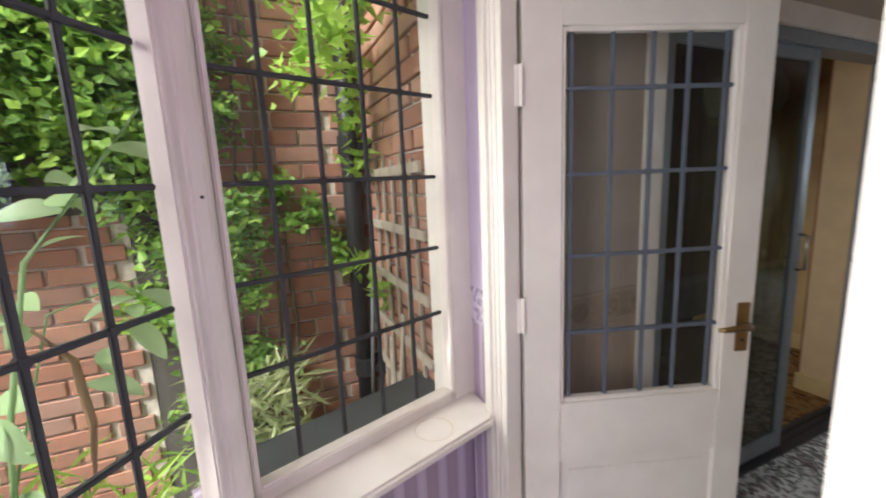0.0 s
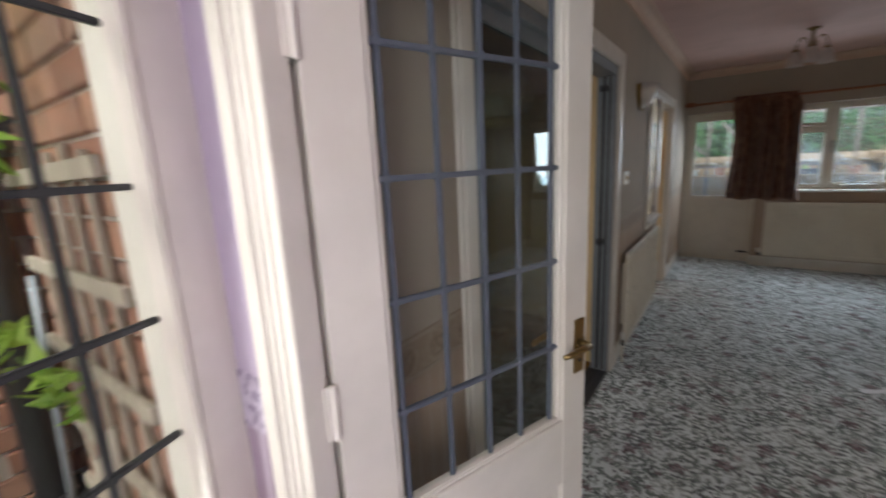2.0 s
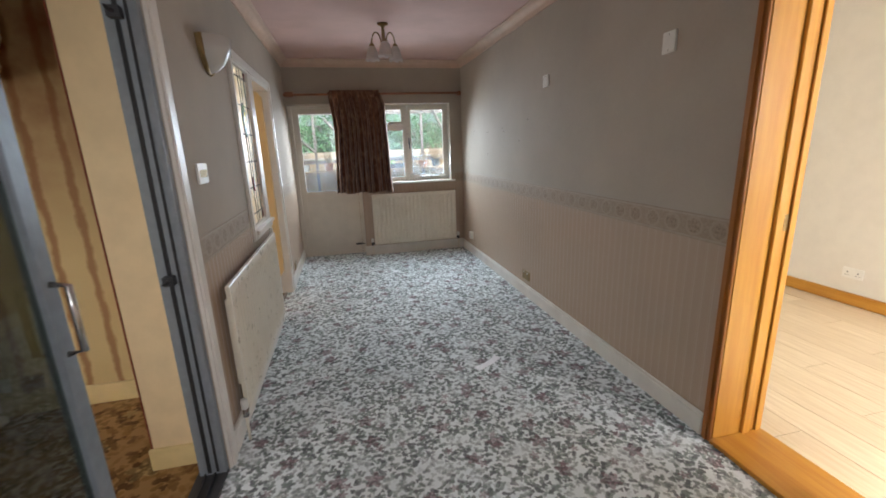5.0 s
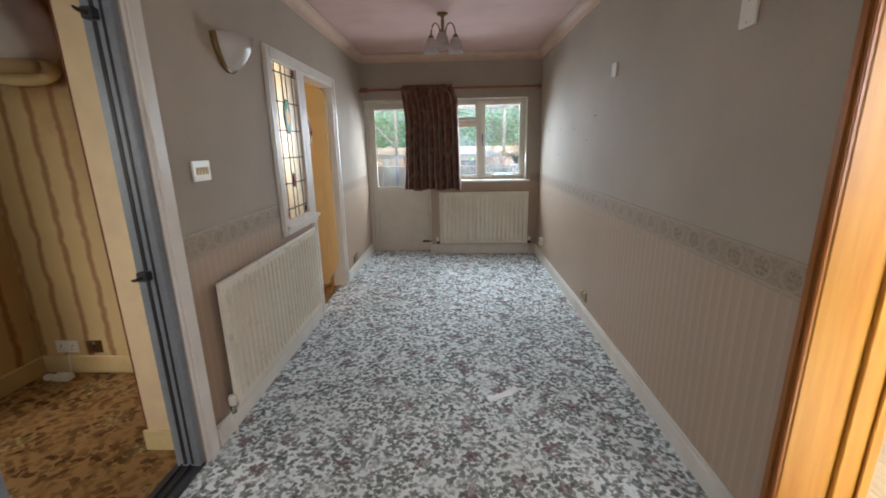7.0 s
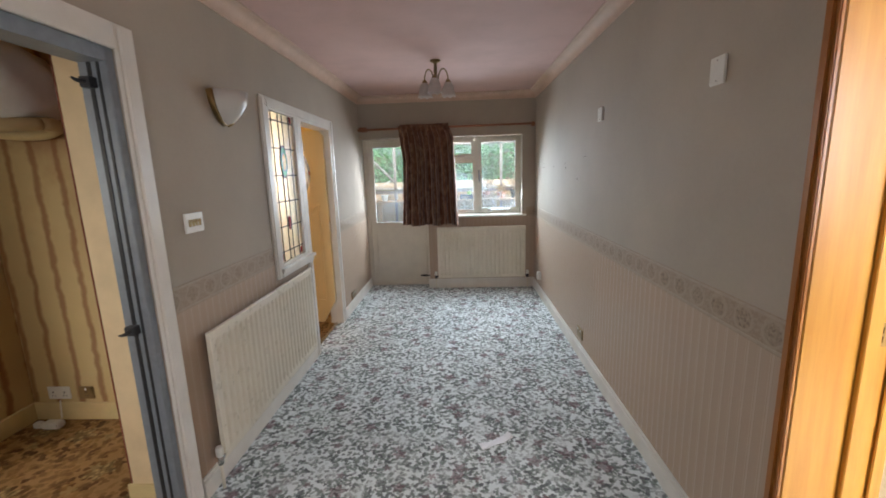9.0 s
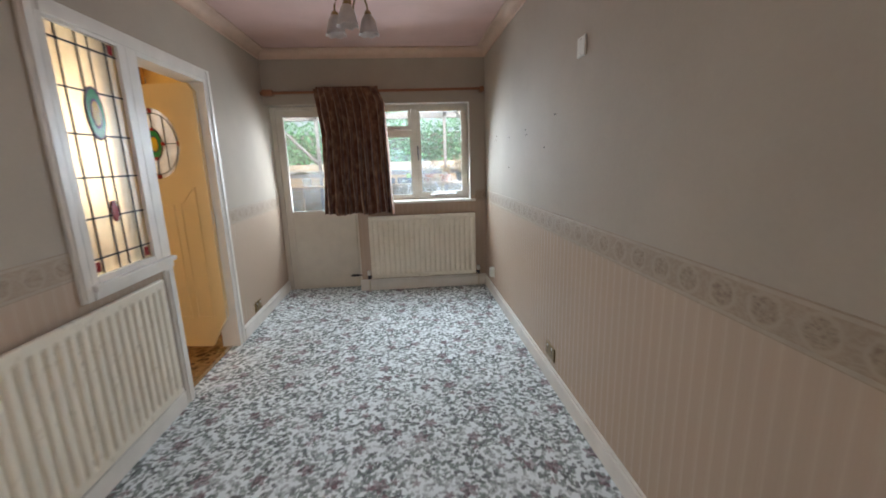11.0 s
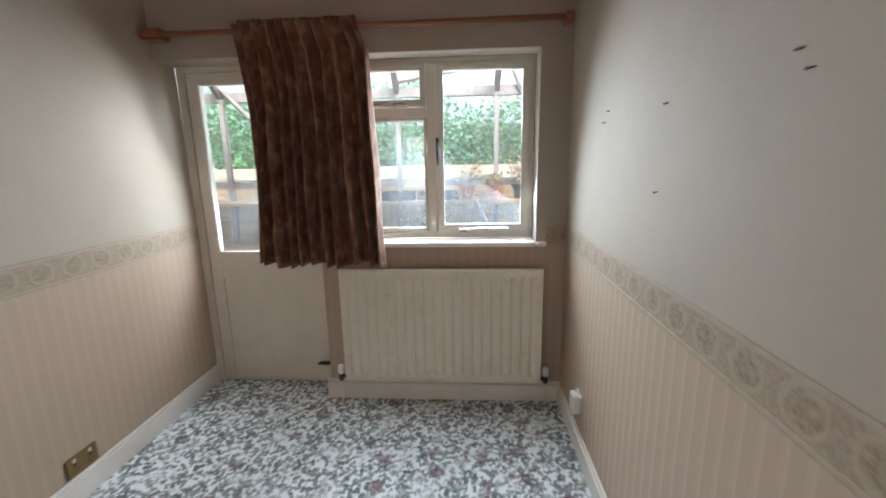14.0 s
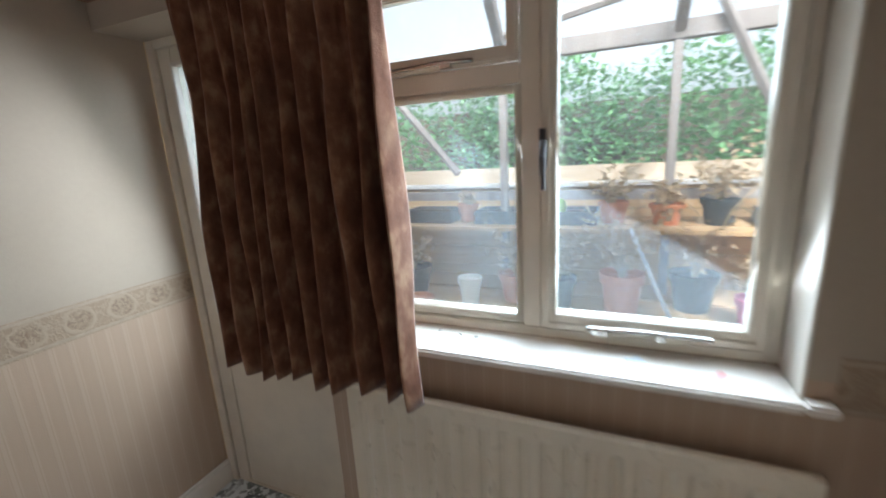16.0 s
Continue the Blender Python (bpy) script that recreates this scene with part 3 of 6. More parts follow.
for z in (0.93, 1.87):
    bm = bmesh.new()
    box(bm, -0.085, -0.045, 3.635, 3.67, z - 0.018, z + 0.018)
    tube(bm, [(-0.065, 3.64, z), (-0.065, 3.605, z - 0.002), (-0.065, 3.585, z + 0.004)], [0.009, 0.007, 0.004], 8)
    part("keeper", bm, M["dark_frame"], slider, "dark metal catch", 0.002)

# leaded sidelight and the door to the back room
bm = bmesh.new()
box(bm, -0.12, 0.012, 4.87, 4.91, 0.86, 1.975)
box(bm, -0.12, 0.012, 5.325, 5.385, 0.86, 1.975)
box(bm, -0.12, 0.012, 4.91, 5.325, 1.955, 1.975)
box(bm, -0.12, 0.012, 4.91, 5.325, 0.86, 0.92)
box(bm, -0.12, 0.012, 5.385, 5.47, 0.0, 1.975)
box(bm, -0.12, 0.012, 6.185, 6.22, 0.0, 1.975)
box(bm, -0.12, 0.012, 5.47, 6.185, 1.945, 1.975)
structure("door_frame", bm, M["white"], "white painted frame of back-room door and sidelight", "door frame", 0.002)
bm = bmesh.new()
box(bm, 0.0, 0.042, 4.85, 5.475, 0.865, 0.892)
box(bm, 0.0, 0.025, 4.86, 5.465, 0.828, 0.865)
structure("sidelight_sill", bm, M["white"], "white painted sill under the leaded sidelight", "sill", 0.004)
bm = bmesh.new()
for a, b, c, d in ((4.80, 4.87, 0.828, 2.035), (6.22, 6.288, 0, 2.035), (4.87, 6.22, 1.968, 2.035), (5.39, 5.465, 0, 0.828)):
    box(bm, 0.0, 0.014, a, b, c, d)
    box(bm, 0.012, 0.021, a + 0.014, b - 0.014, c, d - 0.014)
structure("trim_back_room", bm, M["white"], "white moulded architrave round door and sidelight", "architrave", 0.003)

SL = pose(-0.008, 4.91, 0, 0, 0, 90)
side = thing("window_3", "leaded sidelight with green and yellow glass motif", "window", "", "structure")
M["obscure"] = frosted("obscure_ripple_glass", (0.80, 0.60, 0.33), 0.85, 0.34)
M["oval_glass"] = frosted("white_ripple_glass", (0.90, 0.92, 0.95), 0.6, 0.25)
M["green_glass"] = frosted("green_glass", (0.05, 0.42, 0.12), 0.25, 0.2)
M["yellow_glass"] = frosted("yellow_glass", (0.95, 0.68, 0.05), 0.25, 0.2)
M["red_glass"] = frosted("red_glass", (0.42, 0.04, 0.04), 0.3, 0.2)
pane(side, SL, 0, 0.415, 0.92, 1.955, M["obscure"])
leads(side, SL, 0, 0.415, 0.92, 1.955, (0.065, 0.172, 0.24, 0.348), (0.99, 1.167, 1.343, 1.527, 1.714, 1.90), M["lead"], 0.008)


def almond(bm, m, cu, cz, w, h, d0, d1):
    pts = []
    for i in range(9):
        a = math.pi * i / 8
        pts.append((cu - w * math.sin(a), cz + h * math.cos(a)))
    for i in range(1, 8):
        a = math.pi * i / 8
        pts.append((cu + w * math.sin(a), cz - h * math.cos(a)))
    lo = [bm.verts.new(m @ Vector((u, d0, z))) for u, z in pts]
    hi = [bm.verts.new(m @ Vector((u, d1, z))) for u, z in pts]
    n = len(pts)
    for i in range(n):
        bm.faces.new((lo[i], lo[(i + 1) % n], hi[(i + 1) % n], hi[i]))
    bm.faces.new(lo)
    bm.faces.new(hi)


def motif(parent, m, cu, cz, w, h):
    for name, k, d, mat in (("lead_strip", 1.12, 0.0055, "lead"), ("green_glass_piece", 1.0, 0.0065, "green_glass"), ("lead_strip", 0.62, 0.0072, "lead"), ("yellow_glass_piece", 0.52, 0.008, "yellow_glass")):
        bm = bmesh.new()
        almond(bm, m, cu, cz, w * k, h * k, -d, d)
        part(name, bm, M[mat], parent)


motif(side, SL, 0.206, 1.622, 0.052, 0.105)
for cz, cu in ((1.185, 0.206),):
    bm = bmesh.new()
    almond(bm, SL, cu, cz, 0.022, 0.05, -0.0075, 0.0075)
    part("red_glass_piece", bm, M["red_glass"], side)
for u, z in ((0.382, 0.955), (0.382, 1.928), (0.032, 0.955)):
    block("red_glass_piece", (u - 0.016, u + 0.016, -0.0045, 0.0045, z - 0.022, z + 0.022), M["red_glass"], side, "", 0, SL)

# back-room door with oval stained glass, standing open
BM = local(-0.045, 6.162, 171.5)
back = thing("door_3", "yellowed panelled door with oval stained glass, open", "door", "", "structure")
bm = bmesh.new()
OU, OZ, OW, OH = 0.345, 1.545, 0.195, 0.245


def leaf_with_oval(bm, m, w, z0, z1, t):
    """A flat leaf with an oval hole: quads from the oval out to the edge of the leaf."""
    n = 48
    for s in (-1, 1):
        inner, outer = [], []
        for i in range(n):
            a = 2 * math.pi * i / n
            du, dz = math.cos(a), math.sin(a)
            inner.append(bm.verts.new(m @ Vector((OU + OW * du, s * t, OZ + OH * dz))))
            k = min((w - OU if du > 0 else OU) / max(abs(du), 1e-6), (z1 - OZ if dz > 0 else OZ - z0) / max(abs(dz), 1e-6))
            outer.append(bm.verts.new(m @ Vector((OU + k * du, s * t, OZ + k * dz))))
        for i in range(n):
            j = (i + 1) % n
            bm.faces.new((inner[i], inner[j], outer[j], outer[i]))
        if s < 0:
            keep = inner, outer
    for a, b in zip(keep, (inner, outer)):
        for i in range(n):
            j = (i + 1) % n
            bm.faces.new((a[i], a[j], b[j], b[i]))


leaf_with_oval(bm, BM, 0.725, 0.02, 1.94, 0.018)
part("leaf", bm, M["amber_door"], back)
# sunk panels below the oval
bm = bmesh.new()
for side in (-1, 1):
    d0, d1 = sorted((side * 0.016, side * 0.027))
    for u0, u1, lo, hi in ((0.085, 0.225, 1.245, 1.13), (0.26, 0.435, 1.125, 1.125), (0.47, 0.61, 1.13, 1.245)):
        box(bm, u0, u0 + 0.02, d0, d1, 0.25, lo, BM)
        box(bm, u1 - 0.02, u1, d0, d1, 0.25, hi, BM)
        box(bm, u0 + 0.02, u1 - 0.02, d0, d1, 0.25, 0.27, BM)
        quad = [(u0 + 0.02, lo - 0.02), (u1 - 0.02, hi - 0.02), (u1 - 0.02, hi), (u0 + 0.02, lo)]
        fs = [[bm.verts.new(BM @ Vector((u, d, z))) for u, z in quad] for d in (d0, d1)]
        bm.faces.new(fs[0])
        bm.faces.new(fs[1])
        for i in range(4):
            bm.faces.new((fs[0][i], fs[0][(i + 1) % 4], fs[1][(i + 1) % 4], fs[1][i]))
part("panel_moulding", bm, M["amber_door"], back, "", 0.004)


def oval_ring(parent, m, k0, k1, d, mat, name):
    bm = bmesh.new()
    n = 48
    rows = []
    for k in (k0, k1):
        for s in (-d, d):
            rows.append([bm.verts.new(m @ Vector((OU + OW * k * math.cos(2 * math.pi * i / n), s, OZ + OH * k * math.sin(2 * math.pi * i / n)))) for i in range(n)])
    for a, b in ((0, 1), (0, 2), (1, 3), (2, 3)):
        for i in range(n):
            j = (i + 1) % n
            bm.faces.new((rows[a][i], rows[a][j], rows[b][j], rows[b][i]))
    return part(name, bm, M[mat], parent)


bm = bmesh.new()
n = 48
for s in (-0.002, 0.002):
    bm.faces.new([bm.verts.new(BM @ Vector((OU + OW * math.cos(2 * math.pi * i / n), s, OZ + OH * math.sin(2 * math.pi * i / n)))) for i in range(n)])
part("oval_pane", bm, M["oval_glass"], back, "rippled obscure glass").visible_shadow = False
oval_ring(back, BM, 0.99, 1.03, 0.02, "amber_door", "oval_bead")
oval_ring(back, BM, 0.84, 0.87, 0.004, "lead", "lead_ring")
for du in (-0.42, 0.0, 0.42):
    hgt = OH * math.sqrt(1 - du * du) * (0.86 if du else 0.86)
    block("lead_strip", (OU + OW * du - 0.0035, OU + OW * du + 0.0035, -0.0035, 0.0035, OZ - hgt, OZ + hgt), M["lead"], back, "", 0, BM)
block("lead_strip", (OU - OW * 0.86, OU + OW * 0.86, -0.0037, 0.0037, OZ - 0.0035, OZ + 0.0035), M["lead"], back, "", 0, BM)
motif(back, BM, OU, OZ, 0.052, 0.095)
for a in (0, 45, 90, 135, 180, 225, 270, 315):
    c, s = math.cos(radians(a)), math.sin(radians(a))
    size = 0.016 if a % 90 == 0 else 0.004
    bm = bmesh.new()
    box(bm, OU + OW * 0.925 * c - size, OU + OW * 0.925 * c + size, -0.004, 0.004, OZ + OH * 0.925 * s - size, OZ + OH * 0.925 * s + size, BM)
    part("red_glass_piece" if a % 90 == 0 else "lead_strip", bm, M["red_glass" if a % 90 == 0 else "lead"], back)
for u, z in ((OU, OZ + 0.1), (OU, OZ - 0.1), (OU - 0.062, OZ), (OU + 0.062, OZ)):
    block("red_glass_piece", (u - 0.011, u + 0.011, -0.0085, 0.0085, z - 0.011, z + 0.011), M["red_glass"], back, "", 0, BM)
for z in (0.28, 1.02, 1.72):
    bm = bmesh.new()
    tube(bm, [BM @ Vector((-0.008, 0.02, z - 0.045)), BM @ Vector((-0.008, 0.02, z + 0.045))], 0.006, 8)
    part("hinge", bm, M["cream"], back)

# orange pine doorway to the bright room
bm = bmesh.new()
box(bm, W - 0.002, W + 0.272, 3.268, 3.295, 0.0, 2.04)
box(bm, W - 0.002, W + 0.272, 2.51, 2.537, 0.0, 2.04)
box(bm, W - 0.002, W + 0.272, 2.537, 3.268, 2.01, 2.04)
for y0, y1 in ((3.253, 3.268), (2.537, 2.552)):
    box(bm, W + 0.155, W + 0.195, y0, y1, 0.02, 2.01)
    box(bm, W + 0.235, W + 0.268, y0 + 0.004, y1 - 0.004, 0.02, 2.01)
box(bm, W + 0.155, W + 0.195, 2.552, 3.253, 1.995, 2.01)
structure("door_frame", bm, M["orange"], "orange varnished pine door lining with stops", "door frame", 0.002)
# hall face takes the darkened pine for its shade
architrave_x("trim_pine", 2.53, 3.272, 2.03, W, 0.048, -1, "orange_shaded", "orange varnished pine architrave with shade in its colour")
architrave_x("trim_pine_inner", 2.53, 3.272, 2.03, W + 0.272, 0.06, 1, "orange", "orange varnished pine architrave")
bm = bmesh.new()
box(bm, W - 0.02, W + 0.28, 2.538, 3.267, 0.0, 0.022)
structure("threshold", bm, M["orange_x"], "orange varnished pine threshold board", "threshold", 0.004)
bm = bmesh.new()
box(bm, W + 0.20, W + 0.232, 3.2655, 3.2675, 1.0, 1.07)
box(bm, W + 0.208, W + 0.224, 3.263, 3.2655, 1.012, 1.03)
box(bm, W + 0.208, W + 0.224, 3.263, 3.2655, 1.04, 1.058)
tagged(part("strike_plate", bm, M["brass"], None), "small brass strike plate in the pine lining", "strike plate")

# garden door in the far recess
GY = 7.625
garden = thing("door_4", "grimy cream half-glazed garden door", "door", "", "structure")
bm = bmesh.new()
box(bm, 0.0, 0.045, GY - 0.005, GY + 0.07, 0, 1.955)
box(bm, 0.79, 0.835, GY - 0.005, GY + 0.07, 0, 1.955)
box(bm, 0.045, 0.79, GY - 0.005, GY + 0.07, 1.925, 1.955)
part("door_frame", bm, M["cream"], garden, "", 0.003)
bm = bmesh.new()
GL = pose(0.05, GY + 0.005, 0)
box(bm, 0, 0.07, 0, 0.045, 0.012, 1.922, GL)
box(bm, 0.665, 0.735, 0, 0.045, 0.012, 1.922, GL)
box(bm, 0.07, 0.665, 0, 0.045, 1.862, 1.922, GL)
box(bm, 0.07, 0.665, 0, 0.045, 0.70, 0.866, GL)
box(bm, 0.07, 0.665, 0.008, 0.04, 0.012, 0.70, GL)
box(bm, 0, 0.735, 0.002, 0.04, 0.0, 0.012, GL)
part("leaf", bm, M["cream"], garden, "", 0.002)
bm = bmesh.new()
frame_rect(bm, 0.06, 0.675, 0.862, 1.868, 0.014, -0.006, 0.02, GL)
part("glazing_bead", bm, M["white"], garden, "", 0.003)
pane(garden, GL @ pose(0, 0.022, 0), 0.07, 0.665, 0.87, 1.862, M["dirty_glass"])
bm = bmesh.new()
box(bm, 0.655, 0.735, -0.012, 0.0, 0.118, 0.142, GL)
tube(bm, [GL @ Vector((0.64, -0.014, 0.13)), GL @ Vector((0.77, -0.014, 0.13))], 0.007, 8)
part("bolt", bm, M["black"], garden, "black door bolt", 0.001)

# casement window
win = thing("window_4", "cream painted casement window with top light", "window", "", "structure")
WY = 7.575
bm = bmesh.new()
WM = pose(0, WY, 0)
frame_rect(bm, 0.84, 2.04, 0.965, 1.95, 0.03, 0, 0.075, WM, 0.03)
box(bm, 1.445, 1.498, 0, 0.075, 0.995, 1.92, WM)
box(bm, 0.87, 1.445, 0, 0.075, 1.645, 1.695, WM)
part("window_frame", bm, M["cream"], win, "", 0.004)


def sash(name, u0, u1, z0, z1, w, d):
    bm = bmesh.new()
    frame_rect(bm, u0, u1, z0, z1, w, d, d + 0.05, WM, w + 0.008)
    frame_rect(bm, u0 + w - 0.008, u1 - w + 0.008, z0 + w, z1 - w + 0.008, 0.01, d + 0.012, d + 0.03, WM)
    frame_rect(bm, u0 + 0.006, u1 - 0.006, z0 + 0.006, z1 - 0.006, w * 0.45, d - 0.008, d + 0.004, WM)
    ob = part(name, bm, M["cream"], win, "", 0.003)
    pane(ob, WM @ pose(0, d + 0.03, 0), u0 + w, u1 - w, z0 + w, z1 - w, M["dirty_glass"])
    return ob


cas = sash("casement", 1.50, 2.008, 0.997, 1.918, 0.036, -0.012)
sash("fixed_light", 0.872, 1.443, 0.997, 1.643, 0.016, 0.006)
top = sash("top_light", 0.872, 1.443, 1.697, 1.918, 0.03, -0.012)
bm = bmesh.new()
tube(bm, [WM @ Vector((1.62, -0.022, 1.013)), WM @ Vector((1.74, -0.03, 1.022)), WM @ Vector((1.90, -0.026, 1.018))], [0.008, 0.006, 0.007], 8)
box(bm, 1.63, 1.67, -0.03, -0.01, 1.0, 1.016, WM)
box(bm, 1.78, 1.80, -0.03, -0.01, 1.0, 1.016, WM)
part("stay", bm, M["chrome"], cas, "metal casement stay")
bm = bmesh.new()
tube(bm, [WM @ Vector((1.505, -0.02, 1.50)), WM @ Vector((1.505, -0.035, 1.46)), WM @ Vector((1.507, -0.035, 1.38))], [0.009, 0.009, 0.006], 8)
box(bm, 1.495, 1.515, -0.02, -0.008, 1.44, 1.53, WM)
part("fastener", bm, M["dark_frame"], cas, "dark casement fastener")
bm = bmesh.new()
tube(bm, [WM @ Vector((1.05, -0.022, 1.706)), WM @ Vector((1.25, -0.028, 1.712)), WM @ Vector((1.33, -0.024, 1.708))], 0.006, 8)
box(bm, 1.24, 1.27, -0.03, -0.01, 1.698, 1.712, WM)
part("stay", bm, M["chrome"], top, "metal top-light stay")
# plaster reveal and window board
bm = bmesh.new()
box(bm, 2.04, 2.0448, FAR + 0.001, WY, 0.95, 1.954)
box(bm, 0.837, 2.04, FAR + 0.002, WY, 1.9515, 1.9545)
structure("window_reveal", bm, M["white"], "white painted plaster reveal", "reveal")
bm = bmesh.new()
box(bm, 0.84, 2.04, FAR - 0.04, WY + 0.01, 0.938, 0.962)
box(bm, 2.04, 2.095, FAR - 0.04, FAR - 0.001, 0.938, 0.962)
structure("window_sill", bm, M["white"], "white painted window board with pink paint smears", "window sill", 0.006)

M["pink_paint"] = plain("pink_paint_smear", (0.80, 0.42, 0.42), 0.6, 0, 0.2, 40)
M["pale_paint"] = plain("pale_blue_paint_smear", (0.72, 0.78, 0.82), 0.6, 0, 0.2, 40)


def smear(x, y, w, d, turn, material, seed):
    """A thin dried puddle of paint with a ragged edge, lying on the board."""
    rn = random.Random(seed)
    bm = bmesh.new()
    rim = []
    for i in range(18):
        a = 2 * math.pi * i / 18
        k = rn.uniform(0.7, 1.15)
        rim.append((w * k * math.cos(a), d * k * math.sin(a)))
    lo = [bm.verts.new((u, v, 0.0)) for u, v in rim]
    hi = [bm.verts.new((u * 0.93, v * 0.93, 0.0012)) for u, v in rim]
    bm.faces.new(lo)
    bm.faces.new(hi)
    for i in range(18):
        j = (i + 1) % 18
        bm.faces.new((lo[i], lo[j], hi[j], hi[i]))
    ob = structure("paint_smear", bm, M[material], "dried smear of paint on the window board", "stain")
    ob.matrix_world = pose(x, y, 0.9622, 0, 0, turn)


smear(1.905, 7.475, 0.012, 0.045, -20, "pink_paint", 1)
smear(1.885, 7.435, 0.018, 0.014, 0, "pink_paint", 2)
smear(1.74, 7.49, 0.028, 0.05, 10, "pale_paint", 3)
for x, y, seed in ((1.27, 7.53, 4), (1.32, 7.525, 5), (1.20, 7.54, 6)):
    smear(x, y, 0.006, 0.003, seed * 40, "dark_frame", seed)

# ---- side rooms ----
M["pale_reveal"] = paint("pale_ochre_emulsion", (0.72, 0.55, 0.33), 0.8, 0.1)
M["ochre_skirt"] = paint("ochre_gloss", (0.66, 0.52, 0.26), 0.45, 0.12)
M["dark_red"] = plain("dark_red_paper_edge", (0.20, 0.04, 0.015), 0.7)
bm = bmesh.new()
wall_y(bm, 4.50, 4.62, -1.66, -0.12, 0, 2.4)
# the hole is an added opening, out of view, at the side-room fill
wall_x(bm, -1.66, -1.56, 1.45, 4.50, 0, 2.4, ((2.3, 3.3, 1.05, 1.95),))
wall_y(bm, 1.33, 1.45, -1.66, -0.121, 0, 2.4)
structure("wall_side_room", bm, M["stripes"], "brown striped water-stained wallpaper of the side room", "wall")
bm = bmesh.new()
box(bm, -0.33, -0.121, 3.80, 4.50, 0, 2.4)
structure("wall_side_return", bm, M["pale_reveal"], "pale ochre plaster return beside the sliding door", "wall", 0.004)
bm = bmesh.new()
box(bm, -0.337, -0.331, 3.802, 4.499, 0.1, 2.4)
structure("wall_side_paper_edge", bm, M["dark_red"], "dark red papered edge of the return", "wall")
bm = bmesh.new()
box(bm, -0.345, -0.122, 3.785, 3.80, 0, 0.11)
structure("baseboard", bm, M["ochre_skirt"], "ochre painted skirting board", "skirting", 0.004)
bm = bmesh.new()
box(bm, -1.56, -0.338, 4.482, 4.499, 0, 0.12)
box(bm, -1.558, -1.54, 1.46, 4.482, 0, 0.12)
structure("baseboard", bm, M["ochre_skirt"], "ochre painted skirting board", "skirting", 0.004)
bm = bmesh.new()
box(bm, -1.66, -0.061, 1.35, 4.60, -0.1, 0.0005)
structure("floor_side_room", bm, M["brown_carpet"], "brown patterned carpet of the side room", "floor")
bm = bmesh.new()
box(bm, -1.66, -0.121, 1.33, 4.62, 2.4, 2.5)
structure("ceiling_side_room", bm, M["stripes"], "stained papered ceiling of the side room", "ceiling")
M["opal"] = paint("yellowed_opal_plastic", (0.80, 0.79, 0.72), 0.35, 0.1, 7, (0.6, 0.5, 0.28))
dome = thing("pendant_lamp", "large crumpled white pendant shade with yellowed rim", "lamp", "", "", (-1.03, 4.19, 0))
bm = bmesh.new()
n = 40
rings = []
for i in range(15):
    a = math.pi * (0.04 + 0.80 * i / 14)
    ring = []
    for j in range(n):
        b = 2 * math.pi * j / n
        wob = 1 + 0.05 * math.sin(3 * b + i * 0.5) + 0.035 * math.sin(7 * b - i * 0.9)
        rr = 0.27 * math.sin(a) ** 0.75 * wob
        ring.append(bm.verts.new((rr * math.cos(b), min(rr, 0.26) * math.sin(b), 2.0 + 0.20 * math.cos(a) + 0.012 * math.sin(5 * b + i))))
    rings.append(ring)
for p, q in zip(rings, rings[1:]):
    for j in range(n):
        bm.faces.new((p[j], p[(j + 1) % n], q[(j + 1) % n], q[j]))
bm.faces.new(rings[0])
part("shade", bm, M["opal"], dome, "", 0, True)
bm = bmesh.new()
ring = [(0.205 * (1 + 0.05 * math.sin(3 * b)) * math.cos(b), 0.195 * math.sin(b), 1.80 + 0.014 * math.sin(2 * b + 1)) for b in (2 * math.pi * j / 36 for j in range(37))]
tube(bm, ring, 0.034, 10)
part("rim", bm, M["ochre_skirt"], dome, "yellowed rolled rim", 0, True)
bm = bmesh.new()
tube(bm, [(0, 0, 2.19), (0, 0, 2.399)], 0.006, 8)
part("cord", bm, M["plastic"], dome)


def socket(name, m, w, h, material, label, holes=2, switch=True):
    """A wall plate with pin holes and rockers; local x along the wall, y out of the wall towards -y."""
    s = thing(name, label, "socket")
    block("plate", (-w / 2, w / 2, -0.009, 0.0, -h / 2, h / 2), M[material], s, "", 0.003, m)
    for i in range(holes):
        u = (i - (holes - 1) / 2) * w / max(holes, 1)
        bm = bmesh.new()
        box(bm, u - 0.004, u + 0.004, -0.0098, -0.008, 0.0, 0.012, m)
        box(bm, u - 0.014, u - 0.006, -0.0098, -0.008, -0.02, -0.016, m)
        box(bm, u + 0.006, u + 0.014, -0.0098, -0.008, -0.02, -0.016, m)
        part("pin_holes", bm, M["black"], s)
        if switch:
            block("rocker", (u - 0.006, u + 0.006, -0.0125, -0.008, 0.018, 0.034), M["plastic"], s, "", 0.001, m)
    return s


socket("wall_socket", pose(-1.37, 4.4995, 0.185), 0.15, 0.085, "plastic", "white plastic double socket on striped wall")
socket("wall_socket", pose(-1.185, 4.4995, 0.185), 0.10, 0.085, "brass", "brass wall socket on striped wall", 1)
lead = thing("extension_lead", "white plastic plug block lying on brown carpet", "plug", "", "", (-1.35, 4.40, 0))
bm = bmesh.new()
box(bm, -0.055, 0.055, -0.03, 0.03, 0.001, 0.042)
part("block", bm, M["plastic"], lead, "", 0.008)
bm = bmesh.new()
box(bm, -0.12, -0.07, -0.02, 0.02, 0.001, 0.038)
part("plug", bm, M["plastic"], lead, "", 0.007)
bm = bmesh.new()
